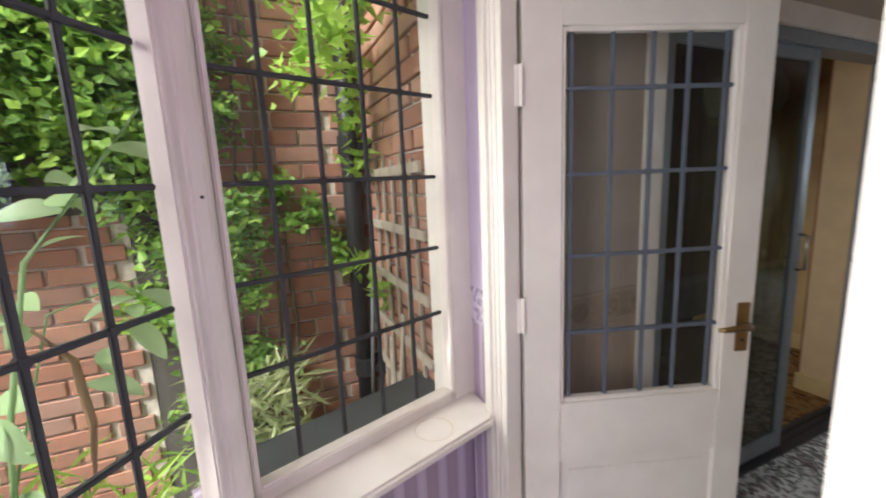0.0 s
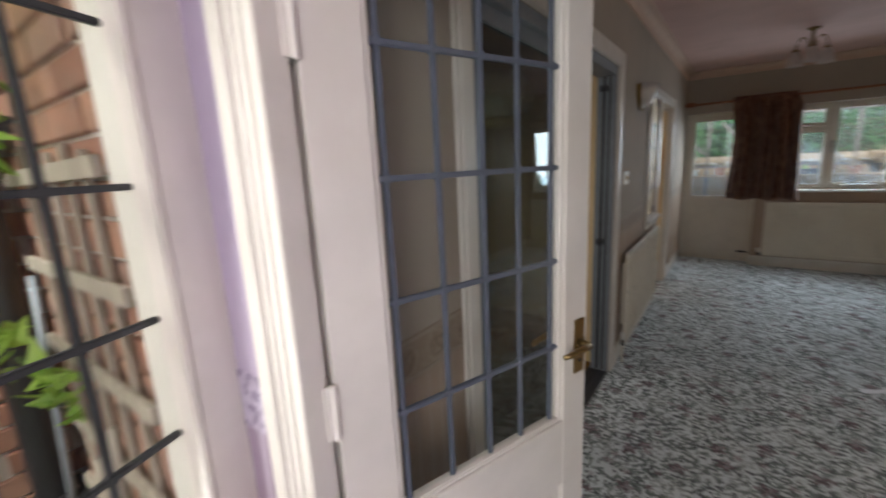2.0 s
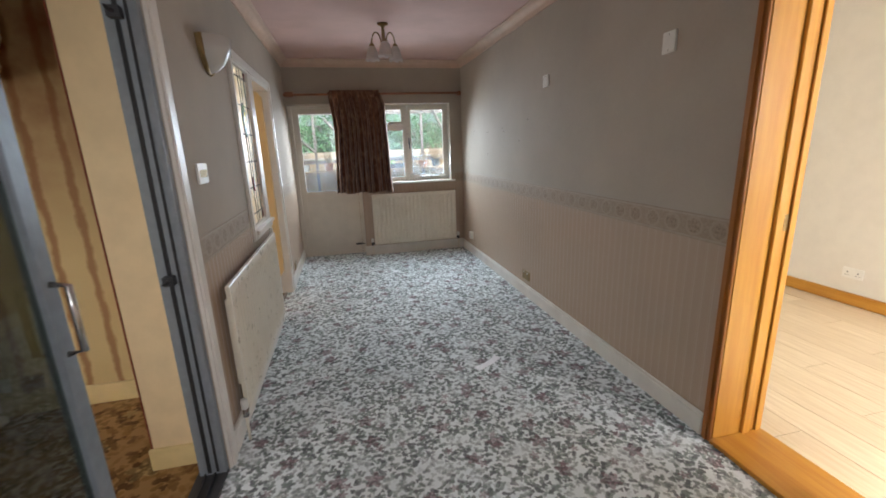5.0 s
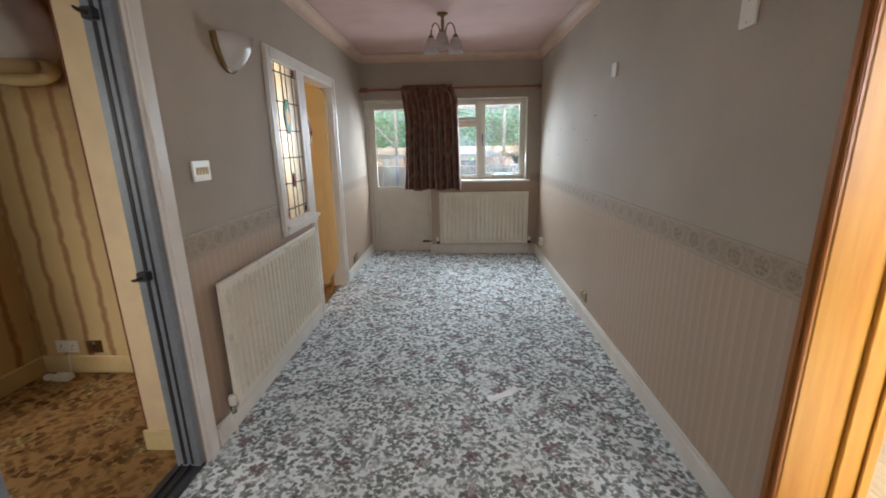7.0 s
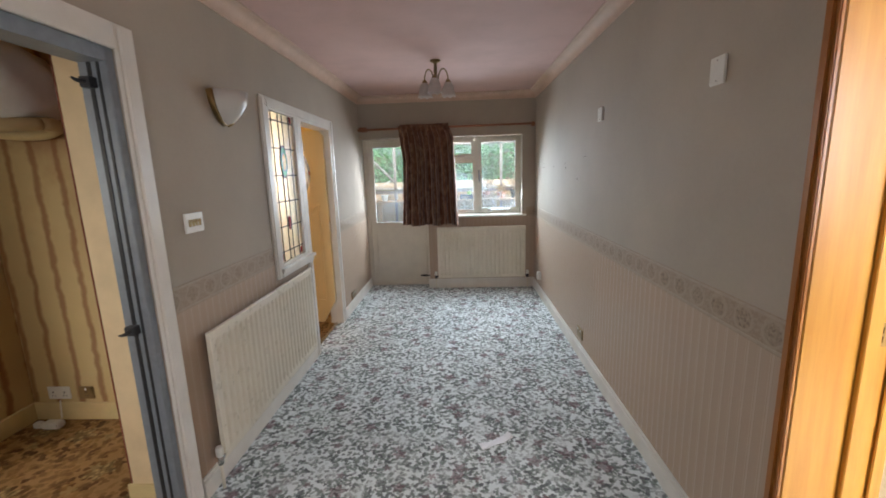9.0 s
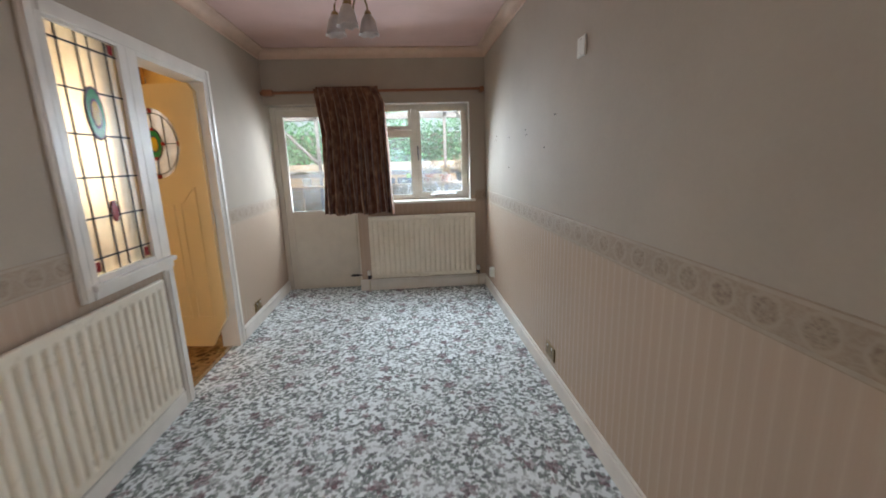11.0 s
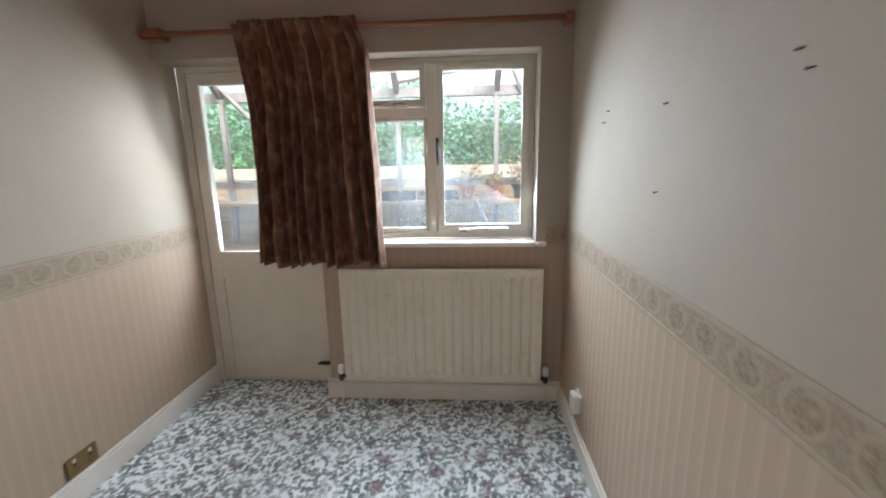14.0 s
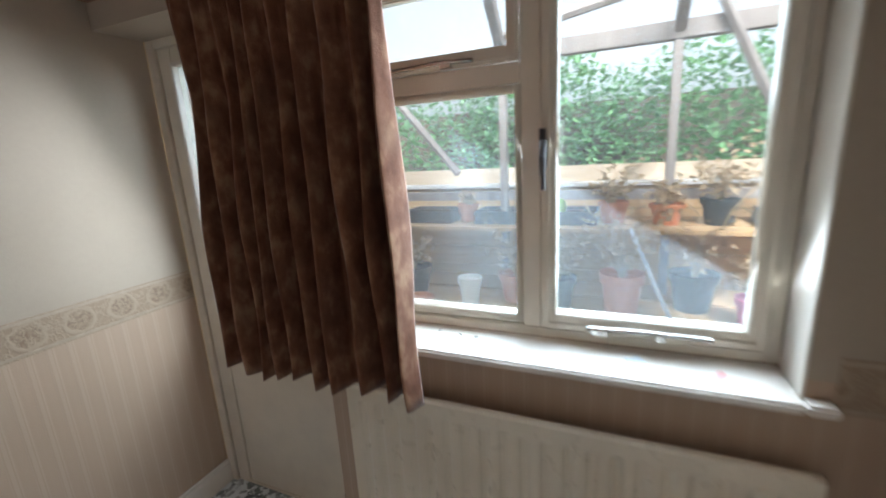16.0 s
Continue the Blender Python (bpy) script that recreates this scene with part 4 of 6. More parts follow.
tube(bm, [(-0.07, 0.0, 0.02), (-0.06, 0.03, 0.012), (-0.03, 0.05, 0.008), (0.0, 0.06, 0.03), (-0.01, 0.08, 0.14)], 0.004, 6)
part("cable", bm, M["plastic"], lead, "", 0, True)

# bright room
bm = bmesh.new()
wall_x(bm, 4.62, 4.74, 0.6, 5.6, 0, CEIL)
wall_y(bm, 5.6, 5.72, 2.475, 4.74, 0, CEIL)
wall_y(bm, 0.48, 0.6, 2.475, 4.74, 0, CEIL, ((2.75, 4.3, 0.85, 2.15),))
wall_x(bm, 2.476, 2.485, 0.6, 2.50, 0, CEIL)
wall_x(bm, 2.476, 2.485, 3.30, 5.6, 0, CEIL)
wall_x(bm, 2.476, 2.485, 2.50, 3.30, 2.05, CEIL)
structure("wall_bright_room", bm, M["bright_wall"], "warm white painted walls of the bright room", "wall")
bm = bmesh.new()
box(bm, 2.475, 4.74, 0.5, 5.7, CEIL, CEIL + 0.1)
structure("ceiling_bright_room", bm, M["bright_wall"], "white ceiling of the bright room", "ceiling")
bm = bmesh.new()
box(bm, 4.60, 4.619, 0.62, 5.58, 0.006, 0.105)
structure("baseboard", bm, M["orange_x"], "orange varnished pine skirting board", "skirting", 0.004)
bm = bmesh.new()
box(bm, 2.47, 4.74, 0.48, 5.72, -0.1, -0.004)
floor2 = structure("floor_bright_room", bm, M["laminate"], "pale laminate plank floor", "floor")
socket("wall_socket", pose(4.619, 4.30, 0.27, 0, 0, -90), 0.15, 0.088, "plastic", "white plastic double socket on white wall")

# back room
bm = bmesh.new()
wall_x(bm, -2.95, -2.85, 4.63, 7.62, 0, 2.46)
wall_y(bm, 7.62, 7.75, -2.95, -0.12, 0, 2.46, ((-2.3, -1.15, 1.0, 2.28),))
wall_y(bm, 4.625, 4.70, -2.95, -0.121, 0, 2.46)
wall_x(bm, -0.13, -0.121, 4.70, 7.62, 0, 2.46, ((4.86, 5.39, 0.82, 1.98), (5.39, 6.225, 0, 1.98)))
structure("wall_back_room", bm, M["amber_wall"], "amber painted walls of the back room", "wall")
bm = bmesh.new()
box(bm, -2.95, -0.12, 4.62, 7.75, 2.46, 2.56)
structure("ceiling_back_room", bm, M["amber_wall"], "amber ceiling of the back room", "ceiling")
bm = bmesh.new()
box(bm, -2.95, -0.061, 4.62, 7.75, -0.1, 0.0005)
structure("floor_back_room", bm, M["brown_carpet"], "brown patterned carpet of the back room", "floor")
bm = bmesh.new()
box(bm, -0.075, -0.045, 5.472, 6.184, 0.0006, 0.006)
structure("threshold", bm, M["chrome"], "thin metal carpet bar in the doorway", "threshold", 0.001)
w5 = thing("window_5", "white framed back-room window", "window", "", "structure")
bm = bmesh.new()
frame_rect(bm, -2.3, -1.15, 1.0, 2.28, 0.06, -0.02, 0.05, pose(0, 7.66, 0))
part("window_frame", bm, M["white"], w5, "", 0.004)
pane(w5, pose(0, 7.68, 0), -2.24, -1.21, 1.06, 2.22, M["glass"])
k = Mat("striped_curtain_cloth", 0.9)
s = k.math("SINE", k.math("MULTIPLY", k.axis(0), 90.0))
k.colour(k.mix(k.ramp(k.math("MULTIPLY_ADD", s, 0.5, 0.5), (0.45, 0.0), (0.6, 1.0)), (0.50, 0.27, 0.08), (0.10, 0.04, 0.015)))
M["striped_cloth"] = k.done()


def pleated(bm, x0, x1, z0, z1, y, folds, depth, cols=120, rows=24, shape=None, hem=0.0, seed=3):
    """A hanging cloth with folds, two skins 4 mm apart."""
    rnd = random.Random(seed)
    ph = [rnd.uniform(0, 6.28) for _ in range(4)]
    skins = []
    for off in (0.0, 0.005):
        grid = []
        for i in range(rows + 1):
            v = i / rows
            line = []
            for j in range(cols + 1):
                u = j / cols
                l, r = shape(v) if shape else (x0, x1)
                warp = u + 0.022 * math.sin(u * 9 + ph[0]) + 0.012 * math.sin(u * 23 + ph[1] + v * 1.5)
                a = depth * (0.35 + 0.65 * min(1, v * 1.6))
                if v < 0.05:
                    a *= 0.55
                wave = math.sin(warp * folds * 6.283 + 0.5 * math.sin(v * 3 + ph[2]))
                wave = math.copysign(abs(wave) ** 0.7, wave) + 0.3 * math.sin(warp * folds * 12.57 + ph[3])
                z = z1 + (z0 - z1) * v - (hem * (0.5 + 0.5 * math.sin(u * 17 + ph[1])) * v * v)
                x = l + (r - l) * u + 0.006 * math.sin(v * 11 + u * 40) * v
                line.append(bm.verts.new((x, y + a * wave * 0.5 + off + 0.004 * math.sin(v * 14 + u * 30), z)))
            grid.append(line)
        skins.append(grid)
    for g in skins:
        for i in range(rows):
            for j in range(cols):
                bm.faces.new((g[i][j], g[i][j + 1], g[i + 1][j + 1], g[i + 1][j]))
    a, b = skins
    for j in range(cols):
        bm.faces.new((a[0][j], a[0][j + 1], b[0][j + 1], b[0][j]))
        bm.faces.new((a[rows][j], a[rows][j + 1], b[rows][j + 1], b[rows][j]))
    for i in range(rows):
        bm.faces.new((a[i][0], a[i + 1][0], b[i + 1][0], b[i][0]))
        bm.faces.new((a[i][cols], a[i + 1][cols], b[i + 1][cols], b[i][cols]))


bm = bmesh.new()
pleated(bm, -1.42, -1.12, 1.0, 2.42, 7.54, 5, 0.05, 60, 10)
tagged(part("curtain", bm, M["striped_cloth"], None, "", 0, True), "brown and orange striped curtain by back window", "curtain")

# ---- hall fittings ----
k = Mat("embossed_border_paper", 0.6)
along = k.math("ADD", k.axis(0), k.axis(1))
vec = k.node("CombineXYZ", X=along, Y=k.axis(2), Z=0.0)
bend = k.math("MULTIPLY_ADD", k.noise(40, 3, vec), 0.034, -0.017)
u = k.math("ADD", k.math("PINGPONG", along, 0.068), bend)
w = k.math("ADD", k.math("SUBTRACT", k.axis(2), 0.995), bend)
u, w = k.math("DIVIDE", u, 0.046), k.math("DIVIDE", w, 0.041)
oval = k.math("SQRT", k.math("ADD", k.math("MULTIPLY", u, u), k.math("MULTIPLY", w, w)))
ring = k.ramp(k.math("ABSOLUTE", k.math("SUBTRACT", oval, 0.98)), (0.08, 1.0), (0.2, 0.0))
scroll = k.ramp(k.math("ABSOLUTE", k.math("SUBTRACT", k.noise(48, 2, vec), 0.5)), (0.015, 0.8), (0.06, 0.0))
pat = k.math("MAXIMUM", ring, scroll)
inside = k.ramp(oval, (0.75, 1.0), (0.9, 0.0))
ground = k.mix(inside, (0.32, 0.24, 0.172), k.ramp(k.noise(70, 3), (0.35, (0.225, 0.158, 0.11)), (0.62, (0.33, 0.25, 0.178))))
k.colour(k.mix(k.math("MULTIPLY", pat, 0.4), ground, (0.47, 0.385, 0.285))).bump(pat, 0.3, 0.004)
M["border"] = k.done()
M["border_edge"] = plain("cream_border_edge", (0.43, 0.345, 0.26), 0.6)
B0, B1 = 0.935, 1.055


def border(dims, axis):
    b = thing("dado_border", "embossed cream scroll wallpaper border strip", "wallpaper border", "", "structure")
    x0, x1, y0, y1 = dims
    block("strip", (x0, x1, y0, y1, B0, B1), M["border"], b, "", 0)
    for z in (B0 + 0.004, B1 - 0.014):
        g = 0.0015
        d = (x0 - g * (axis == "x-"), x1 + g * (axis == "x+"), y0 - g * (axis == "y-"), y1)
        block("edge_line", (*d, z, z + 0.010), M["border_edge"], b, "", 0.0005)


for y0, y1 in ((1.346, 1.892), (3.803, 4.799), (6.29, 7.618)):
    border((0.0, 0.002, y0, y1), "x+")
for y0, y1 in ((1.346, 2.481), (3.321, 7.448)):
    border((W - 0.002, W, y0, y1), "x-")
border((2.096, W - 0.003, FAR - 0.002, FAR), "y-")
border((0.003, 0.008, 1.345, 1.347), "y-")
# lilac border beside the porch window
bm = bmesh.new()
box(bm, -0.118, 0.0, PORCH - 0.002, PORCH, 1.0, 1.115)
k = Mat("lilac_border_paper", 0.6)
sw = k.noise(38, 3)
k.colour(k.ramp(sw, (0.42, (0.30, 0.24, 0.36)), (0.55, (0.62, 0.56, 0.66)))).bump(sw, 0.4, 0.004)
structure("dado_border", bm, k.done(), "lilac scroll wallpaper border strip", "wallpaper border")


def radiator(name, m, w, z0, z1, label, valves):
    """A pressed steel panel with vertical flutes; local x along the wall, front towards -y, wall at y = 0."""
    r = thing(name, label, "radiator", "panel radiators")
    bm = bmesh.new()
    n = int(w / 0.056)
    d0 = -0.062
    prof = [(0.0, d0), (0.02, d0)]
    for i in range(n):
        a = 0.025 + (w - 0.05) * i / n
        s = (w - 0.05) / n
        prof += [(a + s * f, d0 + 0.010 * g) for f, g in ((0.10, 0.0), (0.22, 0.2), (0.34, 0.75), (0.5, 1.0), (0.66, 0.75), (0.78, 0.2), (0.90, 0.0))]
    prof += [(w - 0.02, d0), (w, d0)]
    rows = []
    for z, k in ((z0, 0.0), (z0 + 0.006, 0.0), (z0 + 0.035, 0.0), (z0 + 0.055, 1.0), (z1 - 0.06, 1.0), (z1 - 0.04, 0.0), (z1 - 0.006, 0.0), (z1, 0.0)):
        back = 0.005 if z in (z0, z1) else 0.0
        rows.append([bm.verts.new(m @ Vector((x, d0 + (y - d0) * k + back, z))) for x, y in prof])
    for a, b in zip(rows, rows[1:]):
        for j in range(len(prof) - 1):
            bm.faces.new((a[j], a[j + 1], b[j + 1], b[j]))
    ends = []
    for row, z in ((rows[0], z0), (rows[-1], z1)):
        l = [bm.verts.new(m @ Vector((x, -0.042, z))) for x, y in prof]
        ends.append(l)
        for j in range(len(prof) - 1):
            bm.faces.new((row[j], row[j + 1], l[j + 1], l[j]))
    for j in range(len(prof) - 1):
        bm.faces.new((ends[0][j], ends[0][j + 1], ends[1][j + 1], ends[1][j]))
    for j in (0, -1):
        bm.faces.new([row[j] for row in rows] + [ends[1][j], ends[0][j]])
    part("panel", bm, M["radiator"], r, "", 0, False)
    for x in (0.12, w - 0.12):
        bm = bmesh.new()
        box(bm, x - 0.015, x + 0.015, -0.042, 0.0, z0 + 0.1, z1 - 0.1, m)
        part("bracket", bm, M["radiator"], r)
    for side, cap in valves:
        x = -0.03 if side < 0 else w + 0.03
        bm = bmesh.new()
        tube(bm, [m @ Vector((x, -0.05, -0.0)), m @ Vector((x, -0.05, z0 + 0.01))], 0.0075, 8)
        part("pipe", bm, M["radiator"], r, "white painted pipe", 0, True)
        bm = bmesh.new()
        tube(bm, [m @ Vector((x, -0.05, z0 - 0.005)), m @ Vector((x, -0.05, z0 + 0.035))], 0.014, 10)
        tube(bm, [m @ Vector((x, -0.05, z0 + 0.02)), m @ Vector((x - 0.032 * side, -0.05, z0 + 0.02))], 0.011, 10)
        part("valve", bm, M["dark_frame" if cap else "chrome"], r, "", 0, True)
        bm = bmesh.new()
        lathe(bm, [(0.0, 0.09), (0.014, 0.089), (0.018, 0.08), (0.018, 0.045), (0.012, 0.036), (0.0, 0.036)], m @ pose(x, -0.05, z0), 12)
        part("valve_cap", bm, M["plastic"], r, "white plastic cap", 0, False)
    return r


radiator("radiator", pose(0, 3.928, 0, 0, 0, 90), 1.345, 0.14, 0.802, "white fluted steel radiator under the leaded sidelight", ((-1, 0),))
radiator("radiator", pose(0.945, FAR, 0), 1.135, 0.145, 0.818, "cream fluted steel radiator under the far window", ((-1, 1), (1, 1)))

# curtain and rod
rodt = thing("curtain_rod", "reddish wooden curtain rod with end brackets", "curtain rod")
bm = bmesh.new()
tube(bm, [(0.03, 7.385, 2.058), (2.18, 7.385, 2.068)], 0.014, 14)
part("pole", bm, M["rod"], rodt, "", 0, True)
for x, w in ((0.075, 0.055), (2.165, 0.025)):
    bm = bmesh.new()
    box(bm, x - w, x + w * 0.8, 7.365, FAR, 2.035, 2.09)
    part("bracket", bm, M["rod"], rodt, "", 0.008)
bm = bmesh.new()
lathe(bm, [(0.0, 0.03), (0.016, 0.026), (0.022, 0.012), (0.02, 0.0), (0.012, -0.006), (0.0, -0.006)], pose(0.03, 7.385, 2.058, 0, -90, 0), 14)
part("finial", bm, M["rod"], rodt, "", 0, True)

k = Mat("brown_velvet", 0.85, spec=0.2)
cloud = k.noise(17, 5, k.map((1.2, 1.2, 0.8)))
flow = k.voronoi(9, k.map((1, 1, 0.7)))
col = k.ramp(cloud, (0.34, (0.125, 0.048, 0.026)), (0.52, (0.195, 0.088, 0.052)), (0.70, (0.33, 0.19, 0.115)))
k.colour(k.mix(k.ramp(flow, (0.1, 0.35), (0.35, 0.0)), col, (0.26, 0.16, 0.10)))
k.put(k.b.inputs["Sheen Weight"], 0.35)
k.put(k.b.inputs["Sheen Roughness"], 0.4)
k.bump(k.noise(260, 2), 0.35, 0.003)
M["velvet"] = k.done()


def edges(v):
    left = 0.51 + 0.045 * min(1.0, v / 0.35) - 0.05 * max(0.0, v - 0.35)
    right = 1.125 + 0.06 * min(1.0, v / 0.12) + 0.045 * v
    return left, right


cur = thing("curtain", "short brown patterned velvet curtain on wooden rod", "curtain", "", "", (0, 0, 0))
bm = bmesh.new()
pleated(bm, 0.53, 1.22, 0.868, 2.085, 7.345, 10, 0.088, 220, 40, edges, 0.022, 11)
part("cloth", bm, M["velvet"], cur, "", 0, True)
bm = bmesh.new()
pleated(bm, 0.53, 1.13, 2.035, 2.105, 7.362, 22, 0.03, 200, 4, None, 0.0, 5)
part("gathered_heading", bm, M["velvet"], cur, "", 0, True)

# ceiling lamp
lampt = thing("ceiling_lamp", "brass three-arm ceiling lamp with frosted tulip shades", "lamp", "", "", (1.068, 5.90, 0))
bm = bmesh.new()
lathe(bm, [(0.0, CEIL), (0.045, CEIL), (0.045, CEIL - 0.012), (0.02, CEIL - 0.022), (0.014, CEIL - 0.03), (0.014, 2.27), (0.022, 2.262), (0.026, 2.245), (0.018, 2.23), (0.0, 2.222)])
part("stem", bm, M["brass"], lampt, "", 0, True)
M["frost"] = frosted("frosted_shade_glass", (0.80, 0.72, 0.68), 0.35, 0.5)
for i in range(3):
    a = radians(-92 + 120 * i)
    dx, dy = math.cos(a), math.sin(a)
    bm = bmesh.new()
    pts = []
    for j in range(13):
        u = math.pi * j / 12
        r = 0.02 + 0.05 * (1 - math.cos(u))
        pts.append((dx * r, dy * r, 2.27 + 0.11 * math.sin(u) + 0.035 * j / 12))
    tube(bm, pts, 0.006, 8)
    arm = part("arm", bm, M["brass"], lampt, "", 0, True)
    bm = bmesh.new()
    c = pose(dx * 0.12, dy * 0.12, 0)
    lathe(bm, [(0.0, 2.312), (0.018, 2.31), (0.024, 2.29), (0.02, 2.28)], c, 16)
    part("lamp_holder", bm, M["brass"], arm, "", 0, True)
    bm = bmesh.new()
    n = 28
    prof = [(0.022, 2.29), (0.036, 2.272), (0.047, 2.245), (0.052, 2.215), (0.060, 2.185), (0.066, 2.172)]
    rings = []
    for r, z in prof + [(r - 0.003, z) for r, z in reversed(prof)]:
        flare = max(0.0, (2.2 - z) / 0.03)
        rings.append([bm.verts.new(c @ Vector((r * math.cos(6.2832 * j / n), r * math.sin(6.2832 * j / n), z + 0.006 * flare * math.cos(6.2832 * j * 7 / n)))) for j in range(n)])
    for p, q in zip(rings, rings[1:]):
        for j in range(n):
            bm.faces.new((p[j], p[(j + 1) % n], q[(j + 1) % n], q[j]))
    part("shade", bm, M["frost"], arm, "frosted tulip glass shade", 0, True)

# wall uplighter
up = thing("wall_lamp", "half-bowl white glass wall lamp with brass bands", "lamp", "", "", (0, 4.40, 0))
bm = bmesh.new()
prof = [(0.012, 1.80), (0.05, 1.815), (0.085, 1.85), (0.115, 1.90), (0.13, 1.965), (0.126, 1.965), (0.11, 1.905), (0.08, 1.856), (0.045, 1.822), (0.012, 1.808)]
lathe(bm, prof, None, 20, math.pi, -math.pi / 2)
M["opal_glass"] = paint("opal_glass", (0.56, 0.535, 0.50), 0.2, 0.05)
part("bowl", bm, M["opal_glass"], up, "", 0, True)
for s in (-1, 1):
    bm = bmesh.new()
    pts = [(0.004 + r * 0.12, s * (r + 0.004), z) for r, z in prof[:5]]
    tube(bm, pts, 0.011, 8)
    part("band", bm, M["brass"], up, "brass band", 0, True)
bm = bmesh.new()
rim = [(0.0, s * (r + 0.016), z - 0.004) for s in (-1, 1) for r, z in (prof[:5] if s > 0 else prof[4::-1])]
lo = [bm.verts.new(v) for v in rim]
hi = [bm.verts.new((0.014, v[1], v[2])) for v in rim]
for i in range(len(rim)):
    j = (i + 1) % len(rim)
    bm.faces.new((lo[i], lo[j], hi[j], hi[i]))
bm.faces.new(lo)
bm.faces.new(hi)
part("back_plate", bm, M["brass"], up, "", 0.003)

# light switch with four rockers
sw = thing("light_switch", "cream four-gang light switch plate with brass rockers", "switch", "", "", (0, 4.018, 1.318))
bm = bmesh.new()
box(bm, 0.0, 0.010, -0.066, 0.066, -0.045, 0.045)
part("plate", bm, M["plastic"], sw, "", 0.003)
for i in range(4):
    bm = bmesh.new()
    y = -0.036 + 0.024 * i
    box(bm, 0.009, 0.0125, y - 0.009, y + 0.009, -0.017, 0.017)
    box(bm, 0.012, 0.016, y - 0.006, y + 0.006, 0.0, 0.012)
    part("rocker", bm, M["brass"], sw, "", 0.001)


def blank_plate(y, z, w, h):
    p = thing("blank_plate", "white plastic blanking plate on papered wall", "wall plate", "blanking plates", "", (W, y, z))
    bm = bmesh.new()
    box(bm, -0.010, 0.0, -w / 2, w / 2, -h / 2, h / 2)
    part("plate", bm, M["plastic"], p, "", 0.003)
    for s in (-1, 1):
        bm = bmesh.new()
        lathe(bm, [(0.0, 0.0012), (0.003, 0.001), (0.003, 0.0)], pose(-0.010, 0, s * h * 0.36, 0, -90, 0), 8)
        part("screw", bm, M["chrome"], p)


blank_plate(3.767, 1.845, 0.088, 0.098)
blank_plate(5.035, 1.86, 0.086, 0.088)
socket("wall_socket", pose(0.0, 6.655, 0.165, 0, 0, 90), 0.146, 0.086, "brass", "brass double socket above skirting, papered wall")
socket("wall_socket", pose(W, 5.345, 0.20, 0, 0, -90), 0.146, 0.086, "brass", "brass double socket above skirting, papered wall")
plug = socket("wall_socket", pose(W, 7.03, 0.25, 0, 0, -90), 0.086, 0.10, "plastic", "white plastic socket box near radiator", 0)
bm = bmesh.new()
box(bm, W - 0.042, W - 0.009, 6.995, 7.065, 0.205, 0.295)
part("box", bm, M["plastic"], plug, "", 0.005)


def nail(y, z, hook=False):
    bm = bmesh.new()
    if hook:
        box(bm, W - 0.006, W, y - 0.007, y + 0.007, z - 0.0016, z + 0.0016)
        tube(bm, [(W - 0.003, y - 0.01, z), (W - 0.012, y - 0.014, z - 0.003)], 0.0016, 6)
    else:
        tube(bm, [(W, y, z), (W - 0.010, y, z - 0.002)], 0.0018, 6)
        tube(bm, [(W - 0.010, y, z - 0.002), (W - 0.012, y, z - 0.002)], 0.0035, 8)
    tagged(part("picture_nail", bm, M["dark_frame"], None), "small dark picture nail fixed in papered wall", "nail", "picture nails")


for y, z, h in ((5.545, 1.428, True), (5.943, 1.558, True), (6.862, 1.571, True), (6.385, 1.536, False), (6.397, 1.301, False), (5.355, 1.60, False), (5.909, 1.524, False), (6.889, 1.533, False)):
    nail(y, z, h)


def scrap(name, label, x, y, w, d, turn, material, curl=0.012, seed=1):
    """A creased scrap lying on the carpet, with thickness."""
    rnd = random.Random(seed)
    bm = bmesh.new()
    n = 7
    top, low = [], []
    for i in range(n):
        for j in range(4):
            u, v = i / (n - 1) - 0.5, j / 3 - 0.5
            wob = 1 - 0.25 * rnd.random() * (abs(v) > 0.4)
            z = 0.0035 + curl * (abs(u) * 2) ** 2 * rnd.uniform(0.3, 1) + rnd.uniform(0, 0.004)
            top.append(bm.verts.new((u * w, v * d * wob, z)))
            low.append(bm.verts.new((u * w, v * d * wob, z - 0.0025)))
    for g in (top, low):
        for i in range(n - 1):
            for j in range(3):
                bm.faces.new((g[i * 4 + j], g[i * 4 + j + 1], g[i * 4 + j + 5], g[i * 4 + j + 4]))
    rim = [i * 4 for i in range(n)] + [(n - 1) * 4 + j for j in (1, 2, 3)] + [i * 4 + 3 for i in range(n - 2, -1, -1)] + [2, 1]
    for a, b in zip(rim, rim[1:] + rim[:1]):
        bm.faces.new((top[a], top[b], low[b], low[a]))
    ob = part(name, bm, M[material])
    ob.matrix_world = pose(x, y, 0, 0, 0, turn)
    return tagged(ob, label, name.replace("_", " "))


scrap("paper_scrap", "crumpled strip of white paper on floral carpet", 1.425, 4.24, 0.205, 0.055, 30, "paper", 0.02, 4)
scrap("paper_scrap", "small square of white paper on floral carpet", 1.104, 6.537, 0.055, 0.055, 10, "paper", 0.004, 2)
scrap("debris", "dark splinter of debris on floral carpet", 0.747, 6.487, 0.07, 0.012, 8, "dark_frame", 0.004, 7)
scrap("debris", "dark splinter of debris on floral carpet", 1.913, 6.42, 0.03, 0.014, 70, "dark_frame", 0.004, 8)
scrap("paper_scrap", "torn scrap of pale paper by the doorway", 0.13, 5.575, 0.13, 0.025, 12, "paper", 0.01, 9)
scrap("paper_scrap", "small scrap of pale paper on floral carpet", 0.43, 5.88, 0.05, 0.012, 60, "paper", 0.004, 12)
scrap("paper_scrap", "small scrap of pale paper on floral carpet", 1.62, 6.0, 0.03, 0.012, 100, "paper", 0.004, 13)

